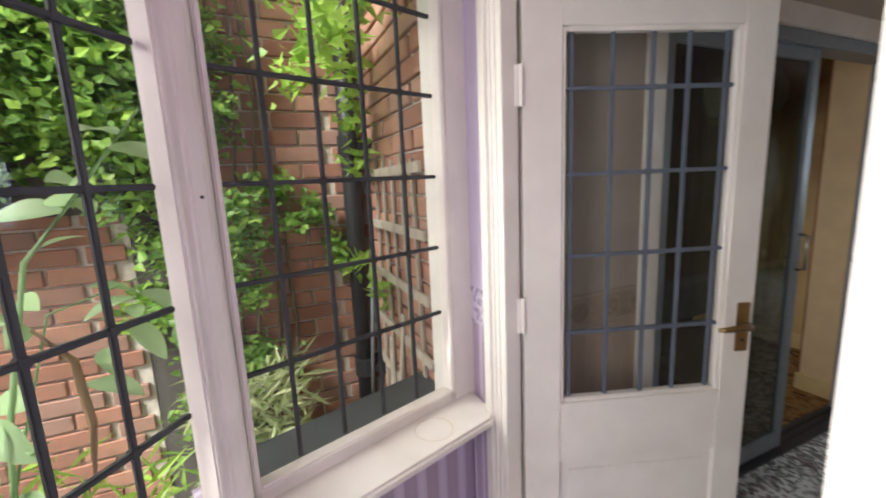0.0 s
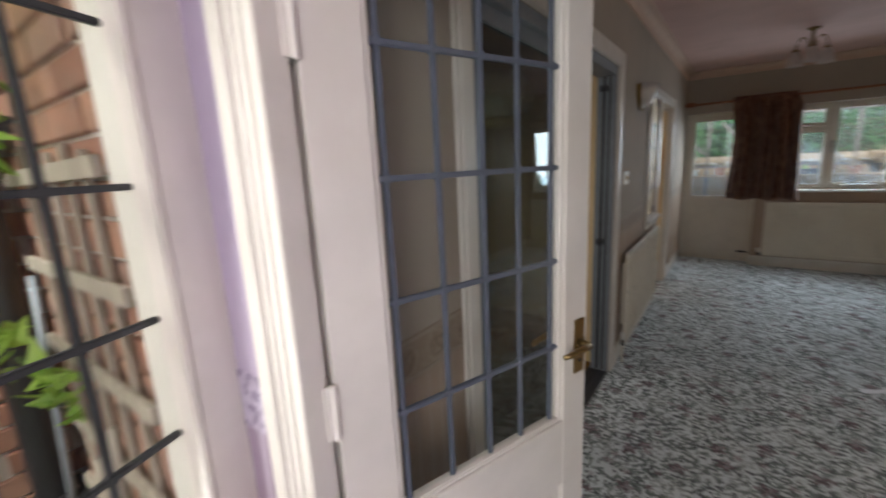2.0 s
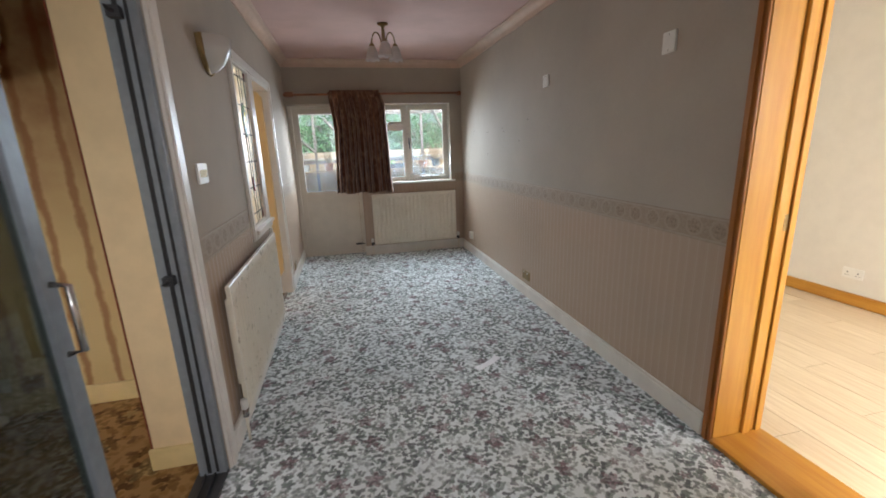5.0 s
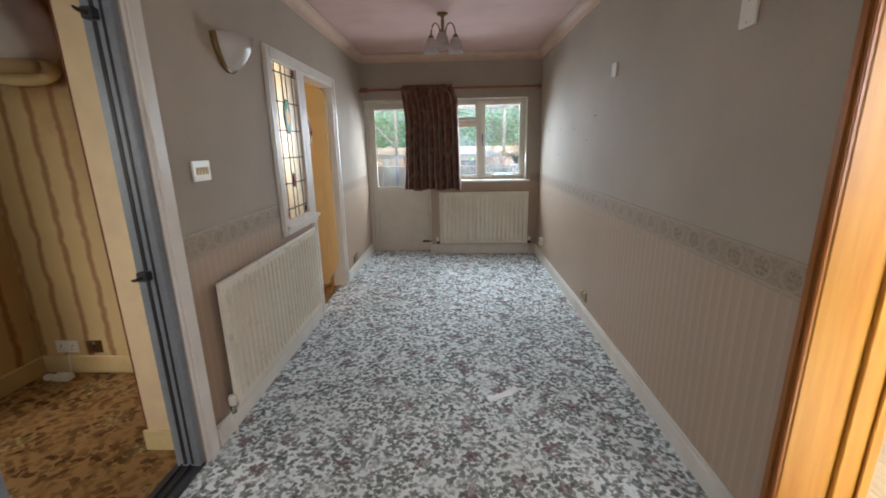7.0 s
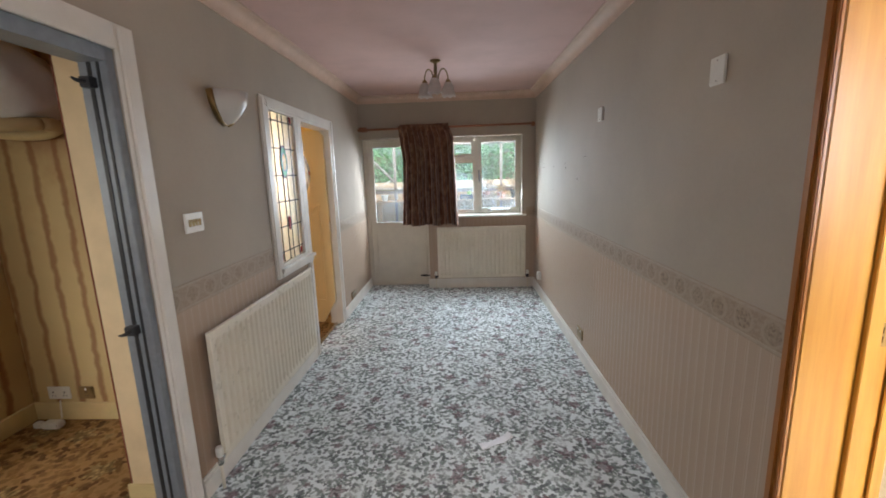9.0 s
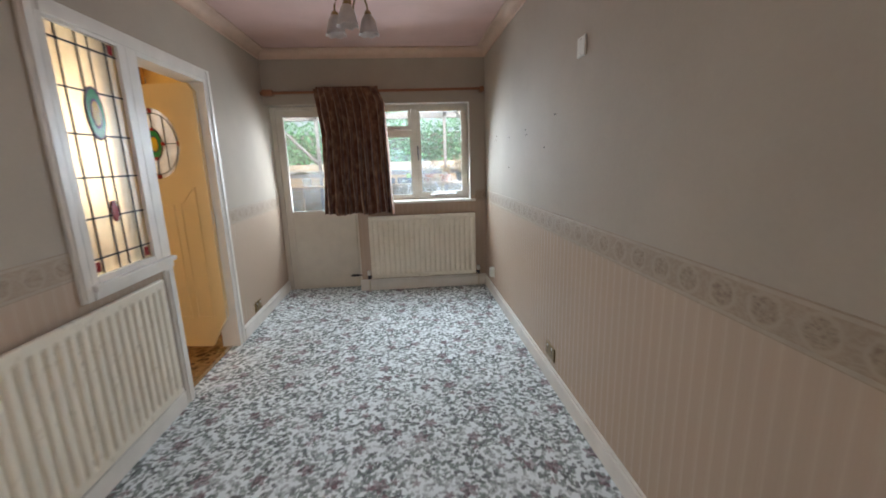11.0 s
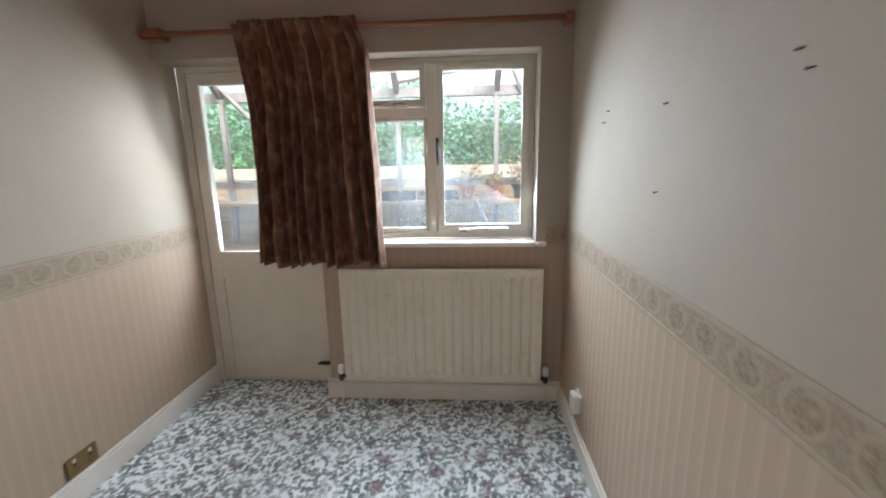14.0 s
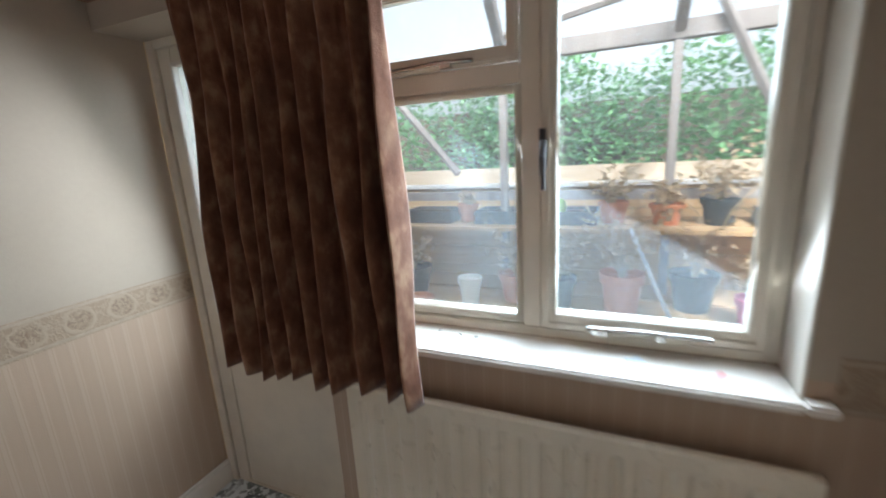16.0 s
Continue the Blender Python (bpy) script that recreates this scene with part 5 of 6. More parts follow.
# ---- outside ----
bm = bmesh.new()
for x0, x1, y0, y1 in ((-400, 400, 7.81, 400), (-400, 400, -400, -0.72), (-400, -1.67, -0.72, 7.81), (4.75, 400, -0.72, 7.81), (-1.67, 0.59, -0.72, 1.329)):
    box(bm, x0, x1, y0, y1, -0.40, -0.25)
structure("ground", bm, M["soil"], "dark earth and weeds outside the house", "ground")

M["mortar"] = plain("old_mortar", (0.68, 0.61, 0.53), 0.95, 0, 0.25, 40)
k = Mat("red_brown_brick", 0.9)
tone = k.ramp(k.random(), (0.0, (0.30, 0.135, 0.09)), (0.35, (0.41, 0.19, 0.125)), (0.7, (0.47, 0.25, 0.165)), (1.0, (0.36, 0.21, 0.165)))
tone = k.mix(k.ramp(k.noise(16, 4), (0.4, 0.0), (0.75, 0.55)), tone, (0.20, 0.135, 0.11))
k.colour(tone).bump(k.noise(90, 4), 0.5, 0.006)
M["brick"] = k.done()
k = Mat("red_brown_brick_far", 0.9)
tone = k.ramp(k.island(), (0.0, (0.30, 0.135, 0.09)), (0.35, (0.41, 0.19, 0.125)), (0.7, (0.47, 0.25, 0.165)), (1.0, (0.36, 0.21, 0.165)))
tone = k.mix(k.ramp(k.noise(16, 4), (0.4, 0.0), (0.75, 0.55)), tone, (0.20, 0.135, 0.11))
k.colour(tone).bump(k.noise(90, 4), 0.5, 0.006)
M["brick_far"] = k.done()

FX, RY = -1.0, 1.19   # faces of the neighbouring brick walls
bm = bmesh.new()
box(bm, FX - 0.2, FX - 0.007, 0.33, RY + 0.1, -0.3, 3.3)
structure("wall_garden", bm, M["mortar"], "mortar core of the red brick house wall", "brick wall")
bm = bmesh.new()
box(bm, FX - 0.2, FX - 0.007, -3.0, 0.20, -0.3, 1.62)
structure("wall_garden_low", bm, M["mortar"], "mortar core of the low brick garden wall", "brick wall")
bm = bmesh.new()
box(bm, FX - 0.006, -0.15, RY + 0.007, RY + 0.13, -0.3, 3.3)
structure("wall_return", bm, M["mortar"], "mortar core of the brick return wall", "brick wall")

M["dark_post"] = wood("dark_weathered_post", (0.05, 0.045, 0.04), (0.13, 0.115, 0.10), 0.9, "z")
# weathered timber board along the top of the low wall
bm = bmesh.new()
box(bm, FX - 0.006, FX + 0.022, -3.0, 0.19, 1.375, 1.60)
box(bm, FX - 0.21, FX + 0.03, -3.0, 0.19, 1.625, 1.645)
structure("wall_board", bm, M["dark_post"], "dark weathered timber board topping low brick wall", "board", 0.004)
# dark gap post between the walls
bm = bmesh.new()
box(bm, FX - 0.10, FX + 0.0, 0.205, 0.325, -0.3, 1.75)
tagged(part("fence_post", bm, M["dark_post"], None, "", 0.006), "dark weathered timber fence post by brick wall", "post")

# slate outer sill
bm = bmesh.new()
box(bm, -0.05, 0.70, 0.048, 0.20, 0.70, 0.755, P1)
structure("outer_sill", bm, plain("slate_grey_sill", (0.055, 0.06, 0.065), 0.6, 0, 0.3), "dark slate outer window sill", "window sill", 0.004)

# downpipes
pipe = thing("downpipe", "black cast-iron rainwater downpipe on brick wall", "downpipe", "", "", (-0.92, 1.10, 0))
bm = bmesh.new()
tube(bm, [(0, 0, -0.3), (0, 0, 3.2)], 0.046, 14)
part("pipe", bm, M["black"], pipe, "", 0, True)
for z in (0.55, 1.62, 2.6):
    bm = bmesh.new()
    tube(bm, [(0, 0, z - 0.045), (0, 0, z + 0.045)], 0.056, 14)
    box(bm, -0.075, 0.075, 0.03, 0.09, z - 0.02, z + 0.02)
    part("collar", bm, M["black"], pipe, "", 0.002)
pipe2 = thing("waste_pipe", "thin grey waste pipe leaning by downpipe", "pipe", "", "", (-0.80, 1.14, 0))
bm = bmesh.new()
tube(bm, [(-0.10, -0.03, 0.25), (0.03, 0.0, 1.25)], 0.009, 8)
part("pipe", bm, M["grey_frame"], pipe2, "", 0, True)

# trellis leaning on the return wall
M["grey_wood"] = wood("silvered_trellis_wood", (0.30, 0.25, 0.20), (0.52, 0.46, 0.38), 0.9, "z")
tre = thing("trellis", "weathered grey wooden trellis against brick wall", "trellis", "", "", (0, RY - 0.012, 0))
for i, x in enumerate((-0.80, -0.66, -0.52, -0.38, -0.24)):
    bm = bmesh.new()
    box(bm, x - 0.011, x + 0.011, -0.012, 0.0, 0.45, 1.54 + 0.02 * (i % 2), pose(0, 0, 0, 0, 1.5 - i, 0))
    part("upright_slat", bm, M["grey_wood"], tre, "", 0.002)
for i, z in enumerate((0.62, 0.84, 1.06, 1.28, 1.50)):
    bm = bmesh.new()
    box(bm, -0.85, -0.17, -0.026, -0.013, z - 0.018, z + 0.018, pose(0, 0, 0, 0, 1.0 - 0.5 * i, 0))
    part("cross_slat", bm, M["grey_wood"], tre, "", 0.002)
stick = thing("bamboo_cane", "pale broken cane leaning on trellis", "cane", "", "", (0, 0, 0))
bm = bmesh.new()
tube(bm, [(-0.62, RY - 0.07, -0.25), (-0.50, RY - 0.05, 0.5), (-0.42, RY - 0.04, 0.95)], [0.014, 0.012, 0.01], 8)
part("stem", bm, M["grey_wood"], stick, "", 0, True)
bm = bmesh.new()
tube(bm, [(-0.48, RY - 0.09, -0.25), (-0.55, RY - 0.06, 0.45), (-0.60, RY - 0.04, 0.80)], [0.02, 0.016, 0.012], 8)
part("dry_stalk", bm, M["grey_wood"], stick, "", 0, True)

# ---- foliage ----
M["ivy"] = leaf_mat("ivy_leaf", (0.06, 0.13, 0.03), (0.19, 0.35, 0.075))
M["fresh"] = leaf_mat("fresh_green_leaf", (0.14, 0.30, 0.04), (0.33, 0.50, 0.10), 0.45)
M["grey_leaf"] = leaf_mat("grey_green_leaf", (0.20, 0.34, 0.16), (0.36, 0.50, 0.27), 0.35)
M["dead"] = leaf_mat("dead_straw_leaf", (0.22, 0.14, 0.07), (0.42, 0.30, 0.18), 0.2)
M["grass"] = leaf_mat("long_pale_grass", (0.20, 0.26, 0.10), (0.42, 0.46, 0.26), 0.3)
M["hedge"] = leaf_mat("hedge_leaf", (0.03, 0.10, 0.04), (0.11, 0.26, 0.095), 0.3)
M["bark"] = wood("dull_bark", (0.10, 0.075, 0.05), (0.24, 0.19, 0.13), 0.9, "z")


def leaf_shape(size, rnd, at, long=1.5, lobes=True):
    """Vertices and faces of one folded leaf at a place, turned at random."""
    m = Matrix.Translation(at) @ Euler((rnd.uniform(-1.2, 1.2), rnd.uniform(-0.9, 0.9), rnd.uniform(0, 6.28))).to_matrix().to_4x4()
    s = size * rnd.uniform(0.6, 1.25)
    w, f = s * 0.5, s * 0.14
    if lobes:
        pts = [(0, 0, 0), (w * 0.9, s * 0.25, f), (w * 0.55, s * 0.65, f * 0.5), (0, s * long * 0.75, 0), (-w * 0.55, s * 0.65, f * 0.5), (-w * 0.9, s * 0.25, f), (0, s * 0.4, -f * 0.3)]
        faces = [(6, 0, 1), (6, 1, 2), (6, 2, 3), (6, 3, 4), (6, 4, 5), (6, 5, 0)]
    else:
        pts = [(0, 0, 0), (w * 0.35, s * long * 0.4, f), (0, s * long, 0), (-w * 0.35, s * long * 0.4, f)]
        faces = [(0, 1, 2), (0, 2, 3)]
    return [tuple(m @ Vector(p)) for p in pts], faces


def foliage(name, places, size, material, label, category, seed, long=1.5, lobes=True):
    """Many leaves as one object."""
    rnd = random.Random(seed)
    vs, fs = [], []
    for at in places(rnd):
        v, f = leaf_shape(size, rnd, at, long, lobes)
        fs += [tuple(i + len(vs) for i in q) for q in f]
        vs += v
    data = bpy.data.meshes.new(name)
    data.from_pydata(vs, [], fs)
    data.materials.append(material)
    return tagged(new(name, data), label, category, "", "stuff")


def clumps(centres, per):
    """Places scattered round clump centres (x, y, z, radius)."""
    def gen(rnd):
        for x, y, z, r in centres:
            for _ in range(int(per * (r / 0.15) ** 1.5)):
                yield (x + rnd.gauss(0, r * 0.5), y + rnd.gauss(0, r * 0.5), z + rnd.gauss(0, r * 0.5))
    return gen


rnd = random.Random(5)
ivy_clumps = []
for i in range(26):
    z = 0.0 + 2.6 * i / 25
    ivy_clumps.append((FX + 0.08 + rnd.uniform(0, 0.08), 0.60 + rnd.uniform(-0.2, 0.10) - 0.05 * z, z, rnd.uniform(0.08, 0.15)))
for i in range(9):
    ivy_clumps.append((FX + 0.07, 0.72 + 0.045 * i + rnd.uniform(-0.04, 0.04), 1.42 - 0.035 * i + rnd.uniform(-0.09, 0.09), 0.055))
foliage("ivy", clumps(ivy_clumps, 210), 0.033, M["ivy"], "green ivy climbing the brick house wall", "ivy", 1)
foliage("ivy_growth", clumps([(x, y, z, r * 0.9) for x, y, z, r in ivy_clumps], 150), 0.034, M["fresh"], "fresh light green climber leaves over ivy", "ivy", 2)
top = [(-0.75 + 0.08 * i, 0.85 + 0.035 * i + rnd.uniform(-0.05, 0.05), 1.98 + rnd.uniform(-0.12, 0.25), 0.11) for i in range(7)]
top += [(-0.72, 1.08, 1.55 + 0.12 * i, 0.06) for i in range(5)] + [(-0.6, 1.12, 1.0, 0.06), (-0.72, 1.05, 1.12, 0.05)]
foliage("climber", clumps(top, 85), 0.05, M["fresh"], "bright green climbing plant over the drainpipe", "climbing plant", 3, 1.9)
hedge_l = []
for i in range(150):
    hedge_l.append((FX - 0.05 + rnd.uniform(-0.3, 0.25), rnd.uniform(-1.3, 0.50), rnd.uniform(1.6, 2.7), rnd.uniform(0.12, 0.2)))
for i in range(14):
    hedge_l.append((FX + rnd.uniform(-0.1, 0.1), rnd.uniform(0.16, 0.5), rnd.uniform(0.9, 1.7), 0.1))
for i in range(60):
    hedge_l.append((FX + rnd.uniform(-0.12, 0.12), rnd.uniform(-1.6, 0.3), rnd.uniform(1.55, 1.85), 0.13))
foliage("hedge_over_wall", clumps(hedge_l, 110), 0.038, M["ivy"], "dense green hedge spilling over brick garden wall", "hedge", 4)
foliage("hedge_growth", clumps(hedge_l, 85), 0.042, M["fresh"], "light green leaves of the hedge over wall", "hedge", 5)


# added earth-dark box: stands in for hedge shade and closes gaps to the sky
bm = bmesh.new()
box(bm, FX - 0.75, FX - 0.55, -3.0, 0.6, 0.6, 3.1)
structure("hedge_core", bm, M["soil"], "dark box added as shaded depth behind hedge over wall", "hedge")


def blades(rnd):
    for _ in range(700):
        yield (rnd.uniform(-0.9, -0.55), rnd.uniform(0.40, 0.78), rnd.uniform(0.1, 0.72))


foliage("long_grass", blades, 0.055, M["grass"], "tangle of long pale grass below brick wall", "grass", 6, 2.6, False)
foliage("fern", clumps([(-0.6, 0.2, 0.35, 0.14), (-0.5, -0.1, 0.45, 0.15), (-0.6, 0.9, 0.25, 0.12)], 60), 0.07, M["fresh"], "low green fern below brick wall", "fern", 7, 2.4, False)


def vine(pts, r):
    bm = bmesh.new()
    tube(bm, pts, r, 6)
    return bm


vines = thing("vine_stems", "bare brown climber stems on brick wall", "vine")
for i in range(7):
    y = 0.48 + 0.045 * i
    part("stem", vine([(FX + 0.03, y + 0.05 * math.sin(i + z * 2.1), z) for z in (-0.2, 0.3, 0.8, 1.3, 1.8, 2.4)], [0.011, 0.01, 0.009, 0.008, 0.006, 0.004]), M["bark"], vines, "", 0, True)

# near shrub by the angled light, with large leaves
shrub = thing("shrub", "grey-green shrub with large leaves against window", "shrub", "", "", (0.0, 0.10, 0))
part("stem", vine([(0.0, 0.0, -0.25), (0.02, 0.05, 0.5), (0.01, 0.10, 1.0), (0.0, 0.17, 1.33), (-0.03, 0.27, 1.47), (-0.06, 0.38, 1.63)], [0.008, 0.007, 0.006, 0.005, 0.004, 0.003]), M["grey_leaf"], shrub, "", 0, True)
part("stem", vine([(0.01, 0.08, 0.85), (-0.02, 0.18, 1.22), (-0.05, 0.36, 1.28)], [0.004, 0.003, 0.002]), M["grey_leaf"], shrub, "", 0, True)
part("dry_flower_spike", vine([(0.0, 0.16, 1.20), (-0.01, 0.21, 1.12), (-0.01, 0.22, 0.98), (0.0, 0.21, 0.86)], [0.004, 0.009, 0.009, 0.003]), M["dead"], shrub, "brown withered flower spike", 0, True)


def big_leaf(size, fold):
    """A pointed oval leaf, folded along its midrib and drooping."""
    bm = bmesh.new()
    n = 8
    rows = []
    for i in range(n + 1):
        u = i / n
        w = size * 0.27 * math.sin(math.pi * min(1, u * 0.96 + 0.03)) ** 0.75
        droop = -size * 0.25 * u * u
        rows.append([bm.verts.new((s * w, u * size, droop + abs(s) * w * fold)) for s in (-1, -0.5, 0, 0.5, 1)])
    for a, b in zip(rows, rows[1:]):
        for j in range(4):
            bm.faces.new((a[j], a[j + 1], b[j + 1], b[j]))
    return mesh_of(bm, M["grey_leaf"], 0, True)


leaf_data = [big_leaf(0.12, 0.3), big_leaf(0.095, 0.45), big_leaf(0.07, 0.2)]
rl = random.Random(21)
for i in range(34):
    u = rl.random()
    if i < 22:
        at = (rl.uniform(-0.01, 0.02) - 0.04 * u, 0.06 + 0.30 * u * u, 0.85 + 0.75 * u)
    else:
        at = (-0.04 * u, 0.08 + 0.28 * u, 0.85 + 0.43 * u)
    ob = new("leaf", leaf_data[i % 3])
    ob.parent = shrub
    ob.matrix_local = pose(*at, rl.uniform(-50, 30), rl.uniform(-50, 50), rl.uniform(0, 360))

# ---- lean-to greenhouse beyond the far door ----
M["boards"] = wood("orange_brown_fence_board", (0.36, 0.21, 0.10), (0.55, 0.36, 0.19), 0.85, "x")
M["frame_wood"] = wood("grey_brown_lean_to_timber", (0.15, 0.12, 0.11), (0.28, 0.24, 0.22), 0.8, "z")
M["pale_board"] = wood("pale_weathered_board", (0.42, 0.31, 0.22), (0.58, 0.47, 0.36), 0.85, "x")
M["pale_ledge"] = plain("pale_weathered_ledge", (0.55, 0.52, 0.50), 0.8, 0, 0.25)
M["terracotta"] = plain("terracotta", (0.50, 0.17, 0.075), 0.8, 0, 0.2)
M["tray"] = plain("black_tray_plastic", (0.025, 0.03, 0.035), 0.5)
M["white_pot"] = plain("white_pot_plastic", (0.75, 0.75, 0.72), 0.5)
M["pink_pot"] = plain("magenta_pot_plastic", (0.55, 0.05, 0.18), 0.5)
M["paving"] = plain("grey_concrete_paving", (0.28, 0.26, 0.24), 0.9, 0, 0.25, 6)
bm = bmesh.new()
box(bm, -2.6, 4.7, 7.81, 9.4, -0.25, -0.12)
structure("paving", bm, M["paving"], "grey concrete floor of the lean-to", "paving")
fence = thing("board_fence", "orange-brown horizontal board back of lean-to", "fence", "", "structure", (0, 9.0, 0))
rb = random.Random(8)
for i in range(11):
    z = -0.12 + 0.125 * i
    bm = bmesh.new()
    box(bm, -2.6, 4.7, rb.uniform(-0.004, 0.004), 0.022, z, z + 0.120)
    part("board", bm, M["boards"], fence, "", 0.003)
bm = bmesh.new()
box(bm, -2.6, 4.7, -0.05, 0.06, 1.256, 1.28)
part("capping", bm, M["pale_ledge"], fence, "pale capping", 0.004)
bm = bmesh.new()
box(bm, -2.6, 4.7, 0.03, 0.055, 1.28, 1.372)
part("top_board", bm, M["pale_board"], fence, "pale weathered top board", 0.003)
house_frame = thing("lean_to_frame", "grey-brown timber lean-to frame without glass", "greenhouse", "", "", (0, 0, 0))
bm = bmesh.new()
box(bm, -2.6, 4.7, 8.78, 8.83, 1.93, 2.01)
part("eave_beam", bm, M["frame_wood"], house_frame, "", 0.004)
bm = bmesh.new()
box(bm, -2.6, 4.7, 7.805, 7.85, 2.75, 2.85)
part("wall_plate", bm, M["frame_wood"], house_frame, "", 0.004)
bm = bmesh.new()
box(bm, -2.6, 4.7, 8.80, 8.84, 1.20, 1.25)
part("mid_rail", bm, M["frame_wood"], house_frame, "", 0.004)
for x in (-1.35, -0.45, 0.22, 1.08, 1.91, 2.75, 3.6):
    a, b = Vector((x + 0.02, 7.83, 2.80)), Vector((x, 8.82, 1.97))
    bm = bmesh.new()
    box(bm, -0.022, 0.022, -0.035, 0.035, 0.0, (b - a).length, Matrix.Translation(a) @ (b - a).to_track_quat("Z", "Y").to_matrix().to_4x4())
    part("rafter", bm, M["frame_wood"], house_frame, "", 0.003)
    bm = bmesh.new()
    box(bm, x - 0.02, x + 0.02, 8.785, 8.83, -0.12, 1.93)
    part("upright", bm, M["frame_wood"], house_frame, "", 0.003)
for x0, z0, x1, z1 in ((-0.43, 2.05, 0.22, 1.37), (0.38, 1.88, 0.82, 1.36), (2.0, 2.2, 2.44, 1.28), (1.08, 2.05, 2.02, 2.2)):
    bm = bmesh.new()
    tube(bm, [(x0, 8.76, z0), (x1, 8.76, z1)], 0.022, 6)
    part("brace", bm, M["frame_wood"], house_frame)
bench = thing("potting_bench", "two-tier timber potting bench with slatted shelves", "bench", "", "", (0, 0, 0))
for z, y0 in ((1.09, 8.55), (0.70, 8.15)):
    for j in range(3):
        w = (8.98 - y0) / 3
        bm = bmesh.new()
        box(bm, -1.2, 3.4, y0 + w * j, y0 + w * (j + 0.9), z - 0.022, z)
        part("shelf_board", bm, M["boards"], bench, "", 0.003)
for x in (-1.1, 0.0, 1.25, 2.3, 3.3):
    bm = bmesh.new()
    box(bm, x - 0.025, x + 0.025, 8.20, 8.245, -0.12, 0.678)
    part("leg", bm, M["boards"], bench, "", 0.003)
    bm = bmesh.new()
    box(bm, x - 0.02, x + 0.02, 8.60, 8.64, 0.70, 1.068)
    part("leg", bm, M["boards"], bench, "", 0.003)


def pot(x, y, z, r, h, material, label, plant=None, seed=0):
    p = thing("plant_pot", label, "plant pot", "", "", (x, y, z))
    bm = bmesh.new()
    lathe(bm, [(0.0, 0.0), (r * 0.72, 0.0), (r * 0.93, h * 0.8), (r * 1.04, h * 0.8), (r * 1.06, h), (r * 0.97, h), (r * 0.9, h * 0.86), (0.0, h * 0.86)], None, 20)
    part("pot", bm, M[material], p, "", 0, False)
    if plant:
        rn = random.Random(seed)
        bm = bmesh.new()
        for i in range(9):
            a = rn.uniform(0, 6.28)
            l = rn.uniform(0.5, 1.0) * plant
            tube(bm, [(0, 0, h * 0.8), (0.25 * l * math.cos(a), 0.25 * l * math.sin(a), h + l * 0.6), (0.5 * l * math.cos(a + 0.4), 0.5 * l * math.sin(a + 0.4), h + l * rn.uniform(0.7, 1.0))], [0.005, 0.004, 0.002], 5)
        part("dry_stems", bm, M["dead"], p, "dry straw-coloured stems")
        vs, fs = [], []
        for i in range(150):
            a, l = rn.uniform(0, 6.28), rn.uniform(0.15, 1.0) * plant
            v, f = leaf_shape(0.03, rn, Vector((0.5 * l * math.cos(a), 0.5 * l * math.sin(a), h + l * rn.uniform(0.25, 1.0))), 1.6)
            fs += [tuple(i + len(vs) for i in q) for q in f]
            vs += v
        data = bpy.data.meshes.new("dead_leaves")
        data.from_pydata(vs, [], fs)
        data.materials.append(M["dead"])
        ob = new("dead_leaves", data)
        ob.parent = p
        tagged(ob, "curled dead leaves")
    return p


def tray(x, y, z, w):
    t = thing("seed_tray", "black plastic seed tray on timber shelf", "tray", "seed trays", "", (x, y, z))
    bm = bmesh.new()
    box(bm, -w / 2, w / 2, -0.10, 0.10, 0, 0.006)
    for a in ((-w / 2, w / 2, -0.11, -0.10), (-w / 2, w / 2, 0.10, 0.11), (-w / 2, -w / 2 + 0.008, -0.10, 0.10), (w / 2 - 0.008, w / 2, -0.10, 0.10)):
        box(bm, *a, 0, 0.07)
    part("tray", bm, M["tray"], t)
    bm = bmesh.new()
    box(bm, -w / 2 + 0.009, w / 2 - 0.009, -0.099, 0.099, 0.0061, 0.05)
    part("compost", bm, M["soil"], t)


pot(1.71, 8.42, 0.70, 0.09, 0.22, "terracotta", "large terracotta pot with a dead plant", 0.38, 1)
pot(0.985, 8.42, 0.70, 0.06, 0.15, "white_pot", "small white plastic pot on timber bench")
pot(1.20, 8.55, 0.70, 0.09, 0.15, "terracotta", "terracotta pot with dry stalks on bench", 0.35, 2)
pot(2.22, 8.45, 0.70, 0.07, 0.13, "pink_pot", "magenta plastic pot on timber bench", 0.2, 3)
pot(2.02, 8.62, 0.70, 0.10, 0.18, "tray", "black plastic pot with a dead shrub", 0.55, 4)
pot(1.42, 8.50, 0.70, 0.085, 0.16, "tray", "black plastic pot with dry stalks", 0.30, 5)
pot(0.62, 8.50, 0.70, 0.10, 0.17, "tray", "black plastic pot on timber bench", 0.25, 6)
pot(0.74, 8.30, 0.70, 0.08, 0.06, "terracotta", "shallow terracotta saucer pot on bench")
pot(1.66, 8.74, 1.09, 0.07, 0.11, "terracotta", "terracotta pot with a dead plant on shelf", 0.26, 7)
pot(1.90, 8.72, 1.09, 0.075, 0.10, "terracotta", "terracotta bowl with dry growth on shelf", 0.12, 8)
pot(2.12, 8.74, 1.09, 0.08, 0.12, "tray", "black pot with a straw-coloured plant", 0.30, 9)
pot(0.88, 8.74, 1.09, 0.06, 0.10, "terracotta", "small terracotta pot on timber shelf", 0.08, 10)
pot(0.40, 8.72, 1.09, 0.07, 0.12, "terracotta", "terracotta pot on timber shelf", 0.12, 11)
pot(0.05, 8.72, 1.09, 0.06, 0.10, "white_pot", "white plastic pot on timber shelf")
for x, w in ((1.42, 0.34), (1.08, 0.26), (0.66, 0.30), (2.42, 0.3)):
    tray(x, 8.74, 1.09, w)
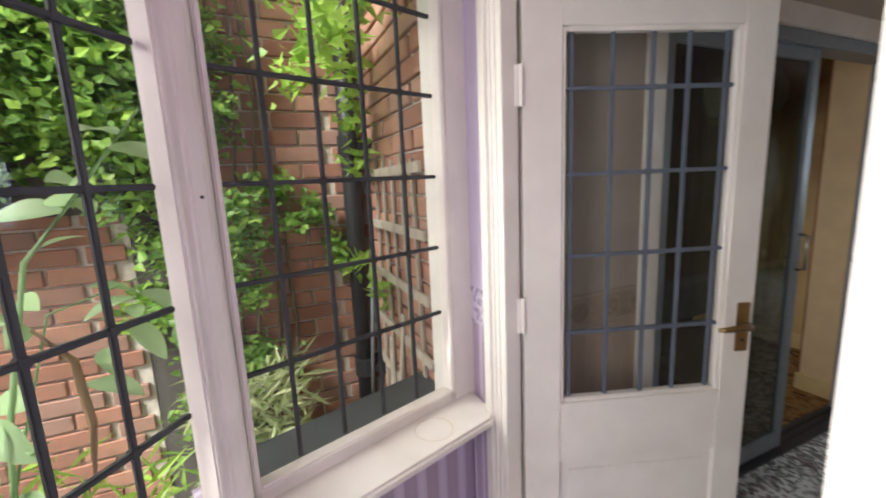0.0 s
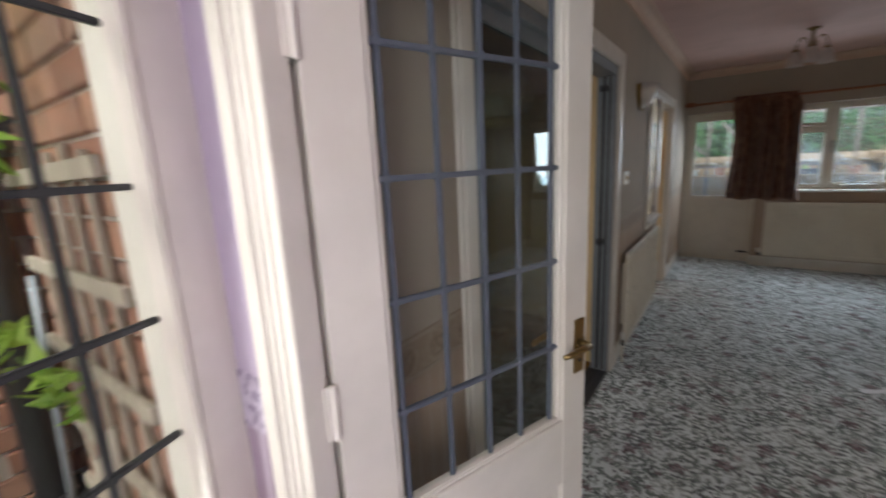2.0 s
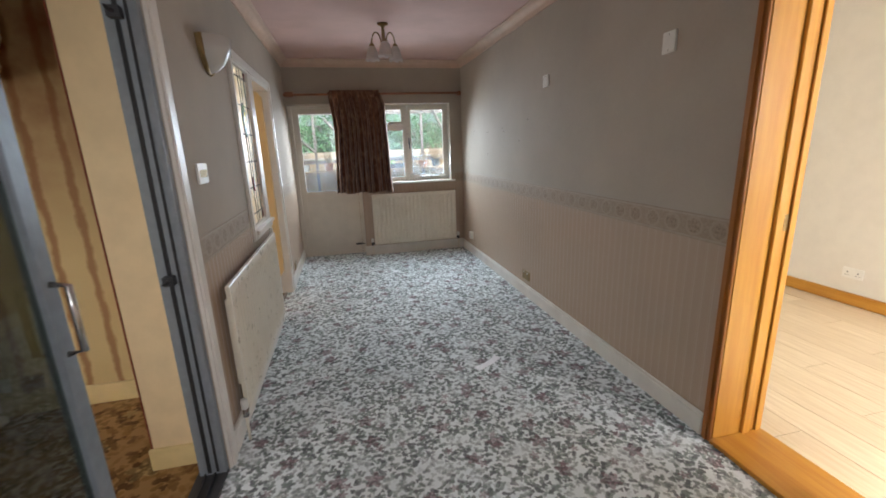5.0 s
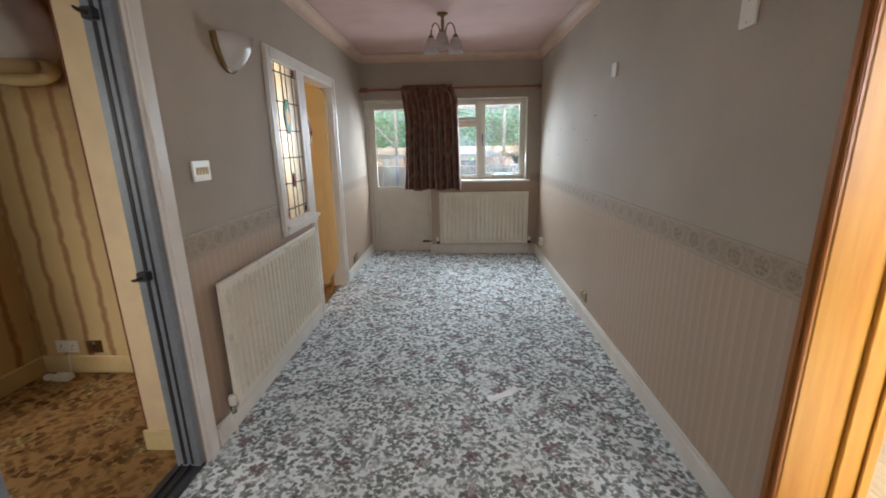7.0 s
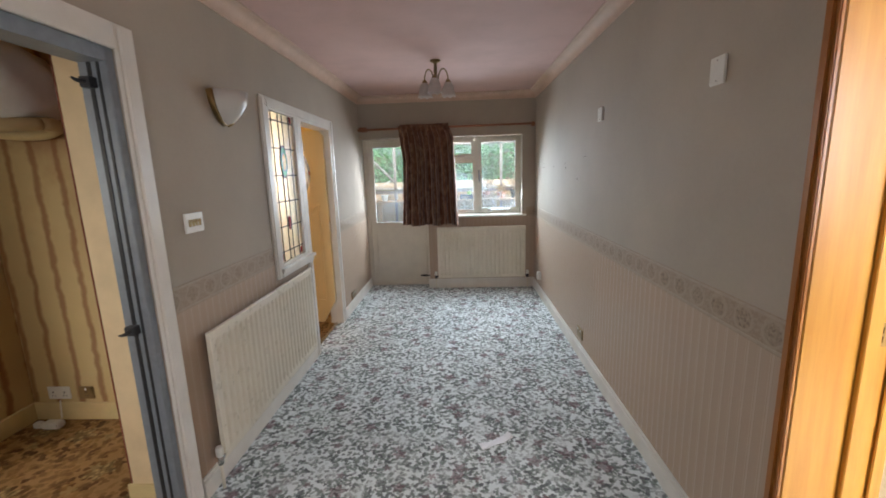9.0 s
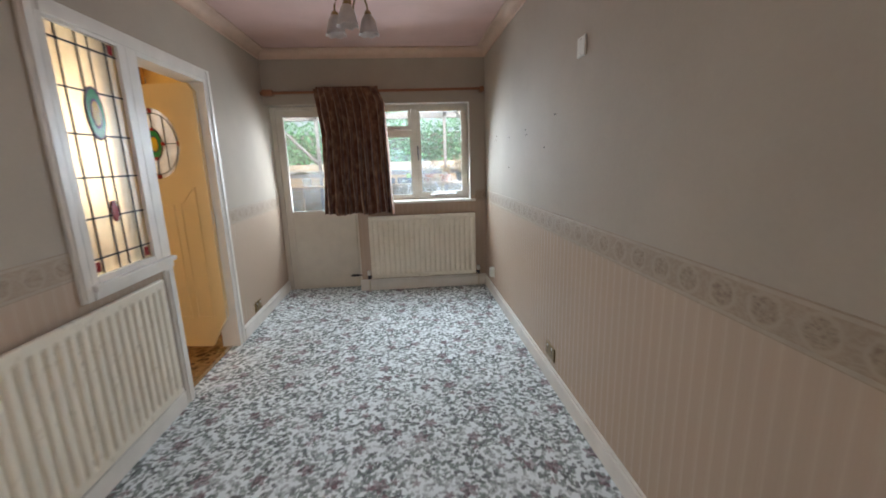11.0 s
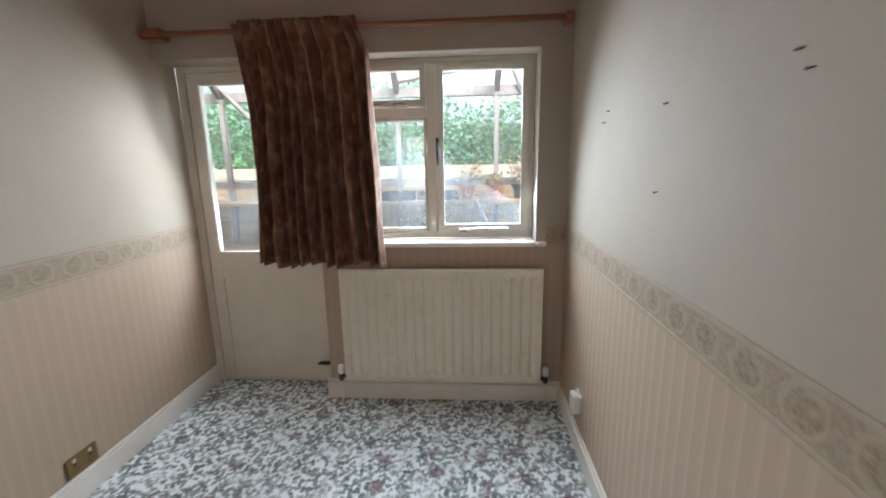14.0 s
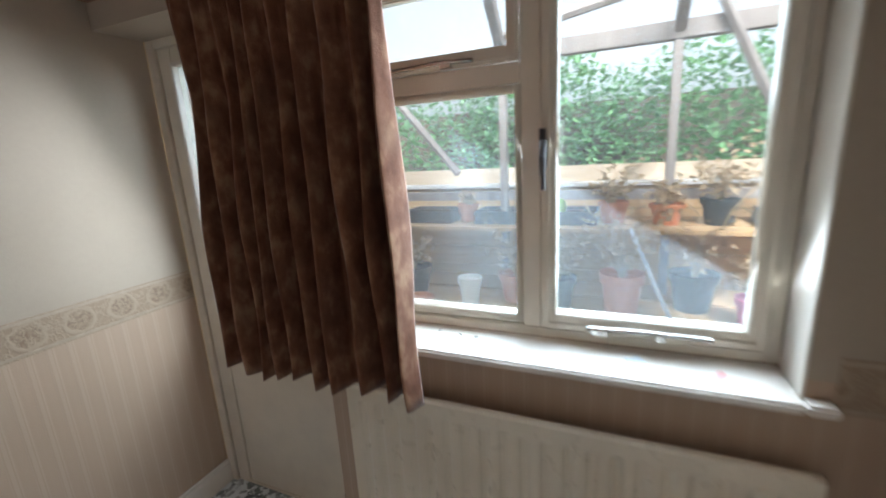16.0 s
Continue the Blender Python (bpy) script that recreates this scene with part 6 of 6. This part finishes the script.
cact = thing("cactus", "small yellow-green cactus in seed tray", "cactus", "", "", (1.40, 8.72, 1.14))
bm = bmesh.new()
lathe(bm, [(0.0, 0.0), (0.02, 0.0), (0.03, 0.03), (0.026, 0.065), (0.0, 0.08)], None, 12)
part("body", bm, M["fresh"], cact, "", 0, True)
cane = thing("garden_cane", "pale grey tool handle leaning on pots", "tool handle", "", "", (0, 0, 0))
bm = bmesh.new()
tube(bm, [(1.93, 8.22, 0.70), (1.74, 8.52, 1.10)], 0.009, 8)
part("shaft", bm, M["pale_ledge"], cane, "", 0, True)
# coiled hose on the fence behind the garden door
hose = thing("coiled_cable", "pale cable looped over the board fence", "cable", "", "", (0, 0, 0))
bm = bmesh.new()
tube(bm, [(-0.72, 8.94, 1.40), (-0.55, 8.92, 1.30), (-0.30, 8.92, 1.27), (-0.05, 8.93, 1.31), (0.10, 8.94, 1.40)], 0.006, 6)
tube(bm, [(-0.70, 8.95, 1.40), (-0.50, 8.93, 1.27), (-0.28, 8.93, 1.24), (-0.02, 8.94, 1.29), (0.12, 8.95, 1.40)], 0.005, 6)
part("loop", bm, M["pale_ledge"], hose, "", 0, True)


def far_hedge(rnd):
    for _ in range(46000):
        x = rnd.uniform(-5.5, 7.0)
        z = 0.3 + 2.05 * rnd.random() ** 0.7
        bulge = 0.25 * math.sin(x * 1.7) + 0.2 * math.sin(x * 4.1 + 1)
        lim = 2.2 + 0.14 * math.sin(x * 2.3) + 0.07 * math.sin(x * 6.7)
        if z < lim + rnd.uniform(-0.1, 0.12):
            yield (x, 10.35 + bulge + 0.5 * rnd.random() ** 2 - 0.10 * z, z)


foliage("far_hedge", far_hedge, 0.046, M["hedge"], "tall dense green hedge behind the lean-to", "hedge", 9, 1.8)
# dark box added behind the leaves, its colour giving the far hedge's inner shade
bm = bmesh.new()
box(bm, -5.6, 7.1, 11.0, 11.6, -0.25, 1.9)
structure("hedge_core", bm, M["soil"], "dark box added as shaded depth behind far hedge", "hedge")

# ---- bricks last ----


def brick_mesh(l, h, d):
    bm = bmesh.new()
    box(bm, -l / 2, l / 2, 0, d, -h / 2, h / 2)
    return mesh_of(bm, M["brick"], 0.004, False, 1)


full, half, short = brick_mesh(0.215, 0.065, 0.02), brick_mesh(0.1025, 0.065, 0.02), brick_mesh(0.13, 0.065, 0.02)


def lay(parent, m, length, z0, z1, keep, seed):
    """Stretcher courses on a wall face; local x along, y into the wall. Pieces with keep are parts, the rest one mesh."""
    rb = random.Random(seed)
    rest = bmesh.new()
    n = 0
    z = z0 + 0.04
    row = 0
    while z < z1:
        x = -0.1125 if row % 2 else 0.0
        while x < length:
            a, b = max(x, 0.0), min(x + 0.215, length)
            if b - a > 0.05:
                pm = m @ pose((a + b) / 2, rb.uniform(-0.003, 0.001) - 0.006, z, 0, 0, rb.uniform(-0.4, 0.4))
                near = keep(pm.translation)
                data = full if b - a > 0.2 else half if b - a < 0.115 else short
                if near and n < 300:
                    ob = new("brick", data)
                    ob.parent = parent
                    ob.matrix_local = pm
                    n += 1
                else:
                    box(rest, -(b - a) / 2, (b - a) / 2, 0, 0.02, -0.0325, 0.0325, pm)
            x += 0.225
        z += 0.075
        row += 1
    ob = part("brickwork", rest, M["brick_far"], parent)
    tagged(ob, kind="stuff")


def on(name):
    return bpy.data.objects[name]


lay(on("wall_garden"), pose(FX, 0.33, 0, 0, 0, 90), 0.86, -0.25, 3.2, lambda p: p.z > 0.0 and p.z < 2.9, 1)
lay(on("wall_garden_low"), pose(FX, -3.0, 0, 0, 0, 90), 3.2, -0.25, 1.55, lambda p: p.y > -1.0 and p.z > 0.2, 2)
lay(on("wall_return"), pose(FX + 0.01, RY, 0, 0, 0, 0), 0.83, -0.25, 3.2, lambda p: p.z > 0.0 and p.z < 2.9, 3)

# laminate planks of the bright room
plank = bmesh.new()
box(plank, -0.0955, 0.0955, -0.64, 0.64, -0.004, 0.0)
k = Mat("laminate_plank", 0.38)
grain = k.noise(5, 5, k.map((9, 0.7, 1)))
pl = k.ramp(grain, (0.3, (0.58, 0.45, 0.29)), (0.7, (0.74, 0.62, 0.44)))
k.colour(k.mix(k.math("MULTIPLY", k.random(), 0.35), pl, (0.50, 0.37, 0.22)))
pdata = mesh_of(plank, k.done(), 0.001, False, 1)
for i in range(11):
    for j in range(4):
        y = 0.0 + 1.285 * j + (0.43 * (i % 3))
        if y + 0.64 > 5.6 or y - 0.64 < 0.55:
            continue
        ob = new("plank", pdata)
        ob.parent = floor2
        ob.matrix_local = pose(2.58 + 0.1935 * i, y, 0.002)
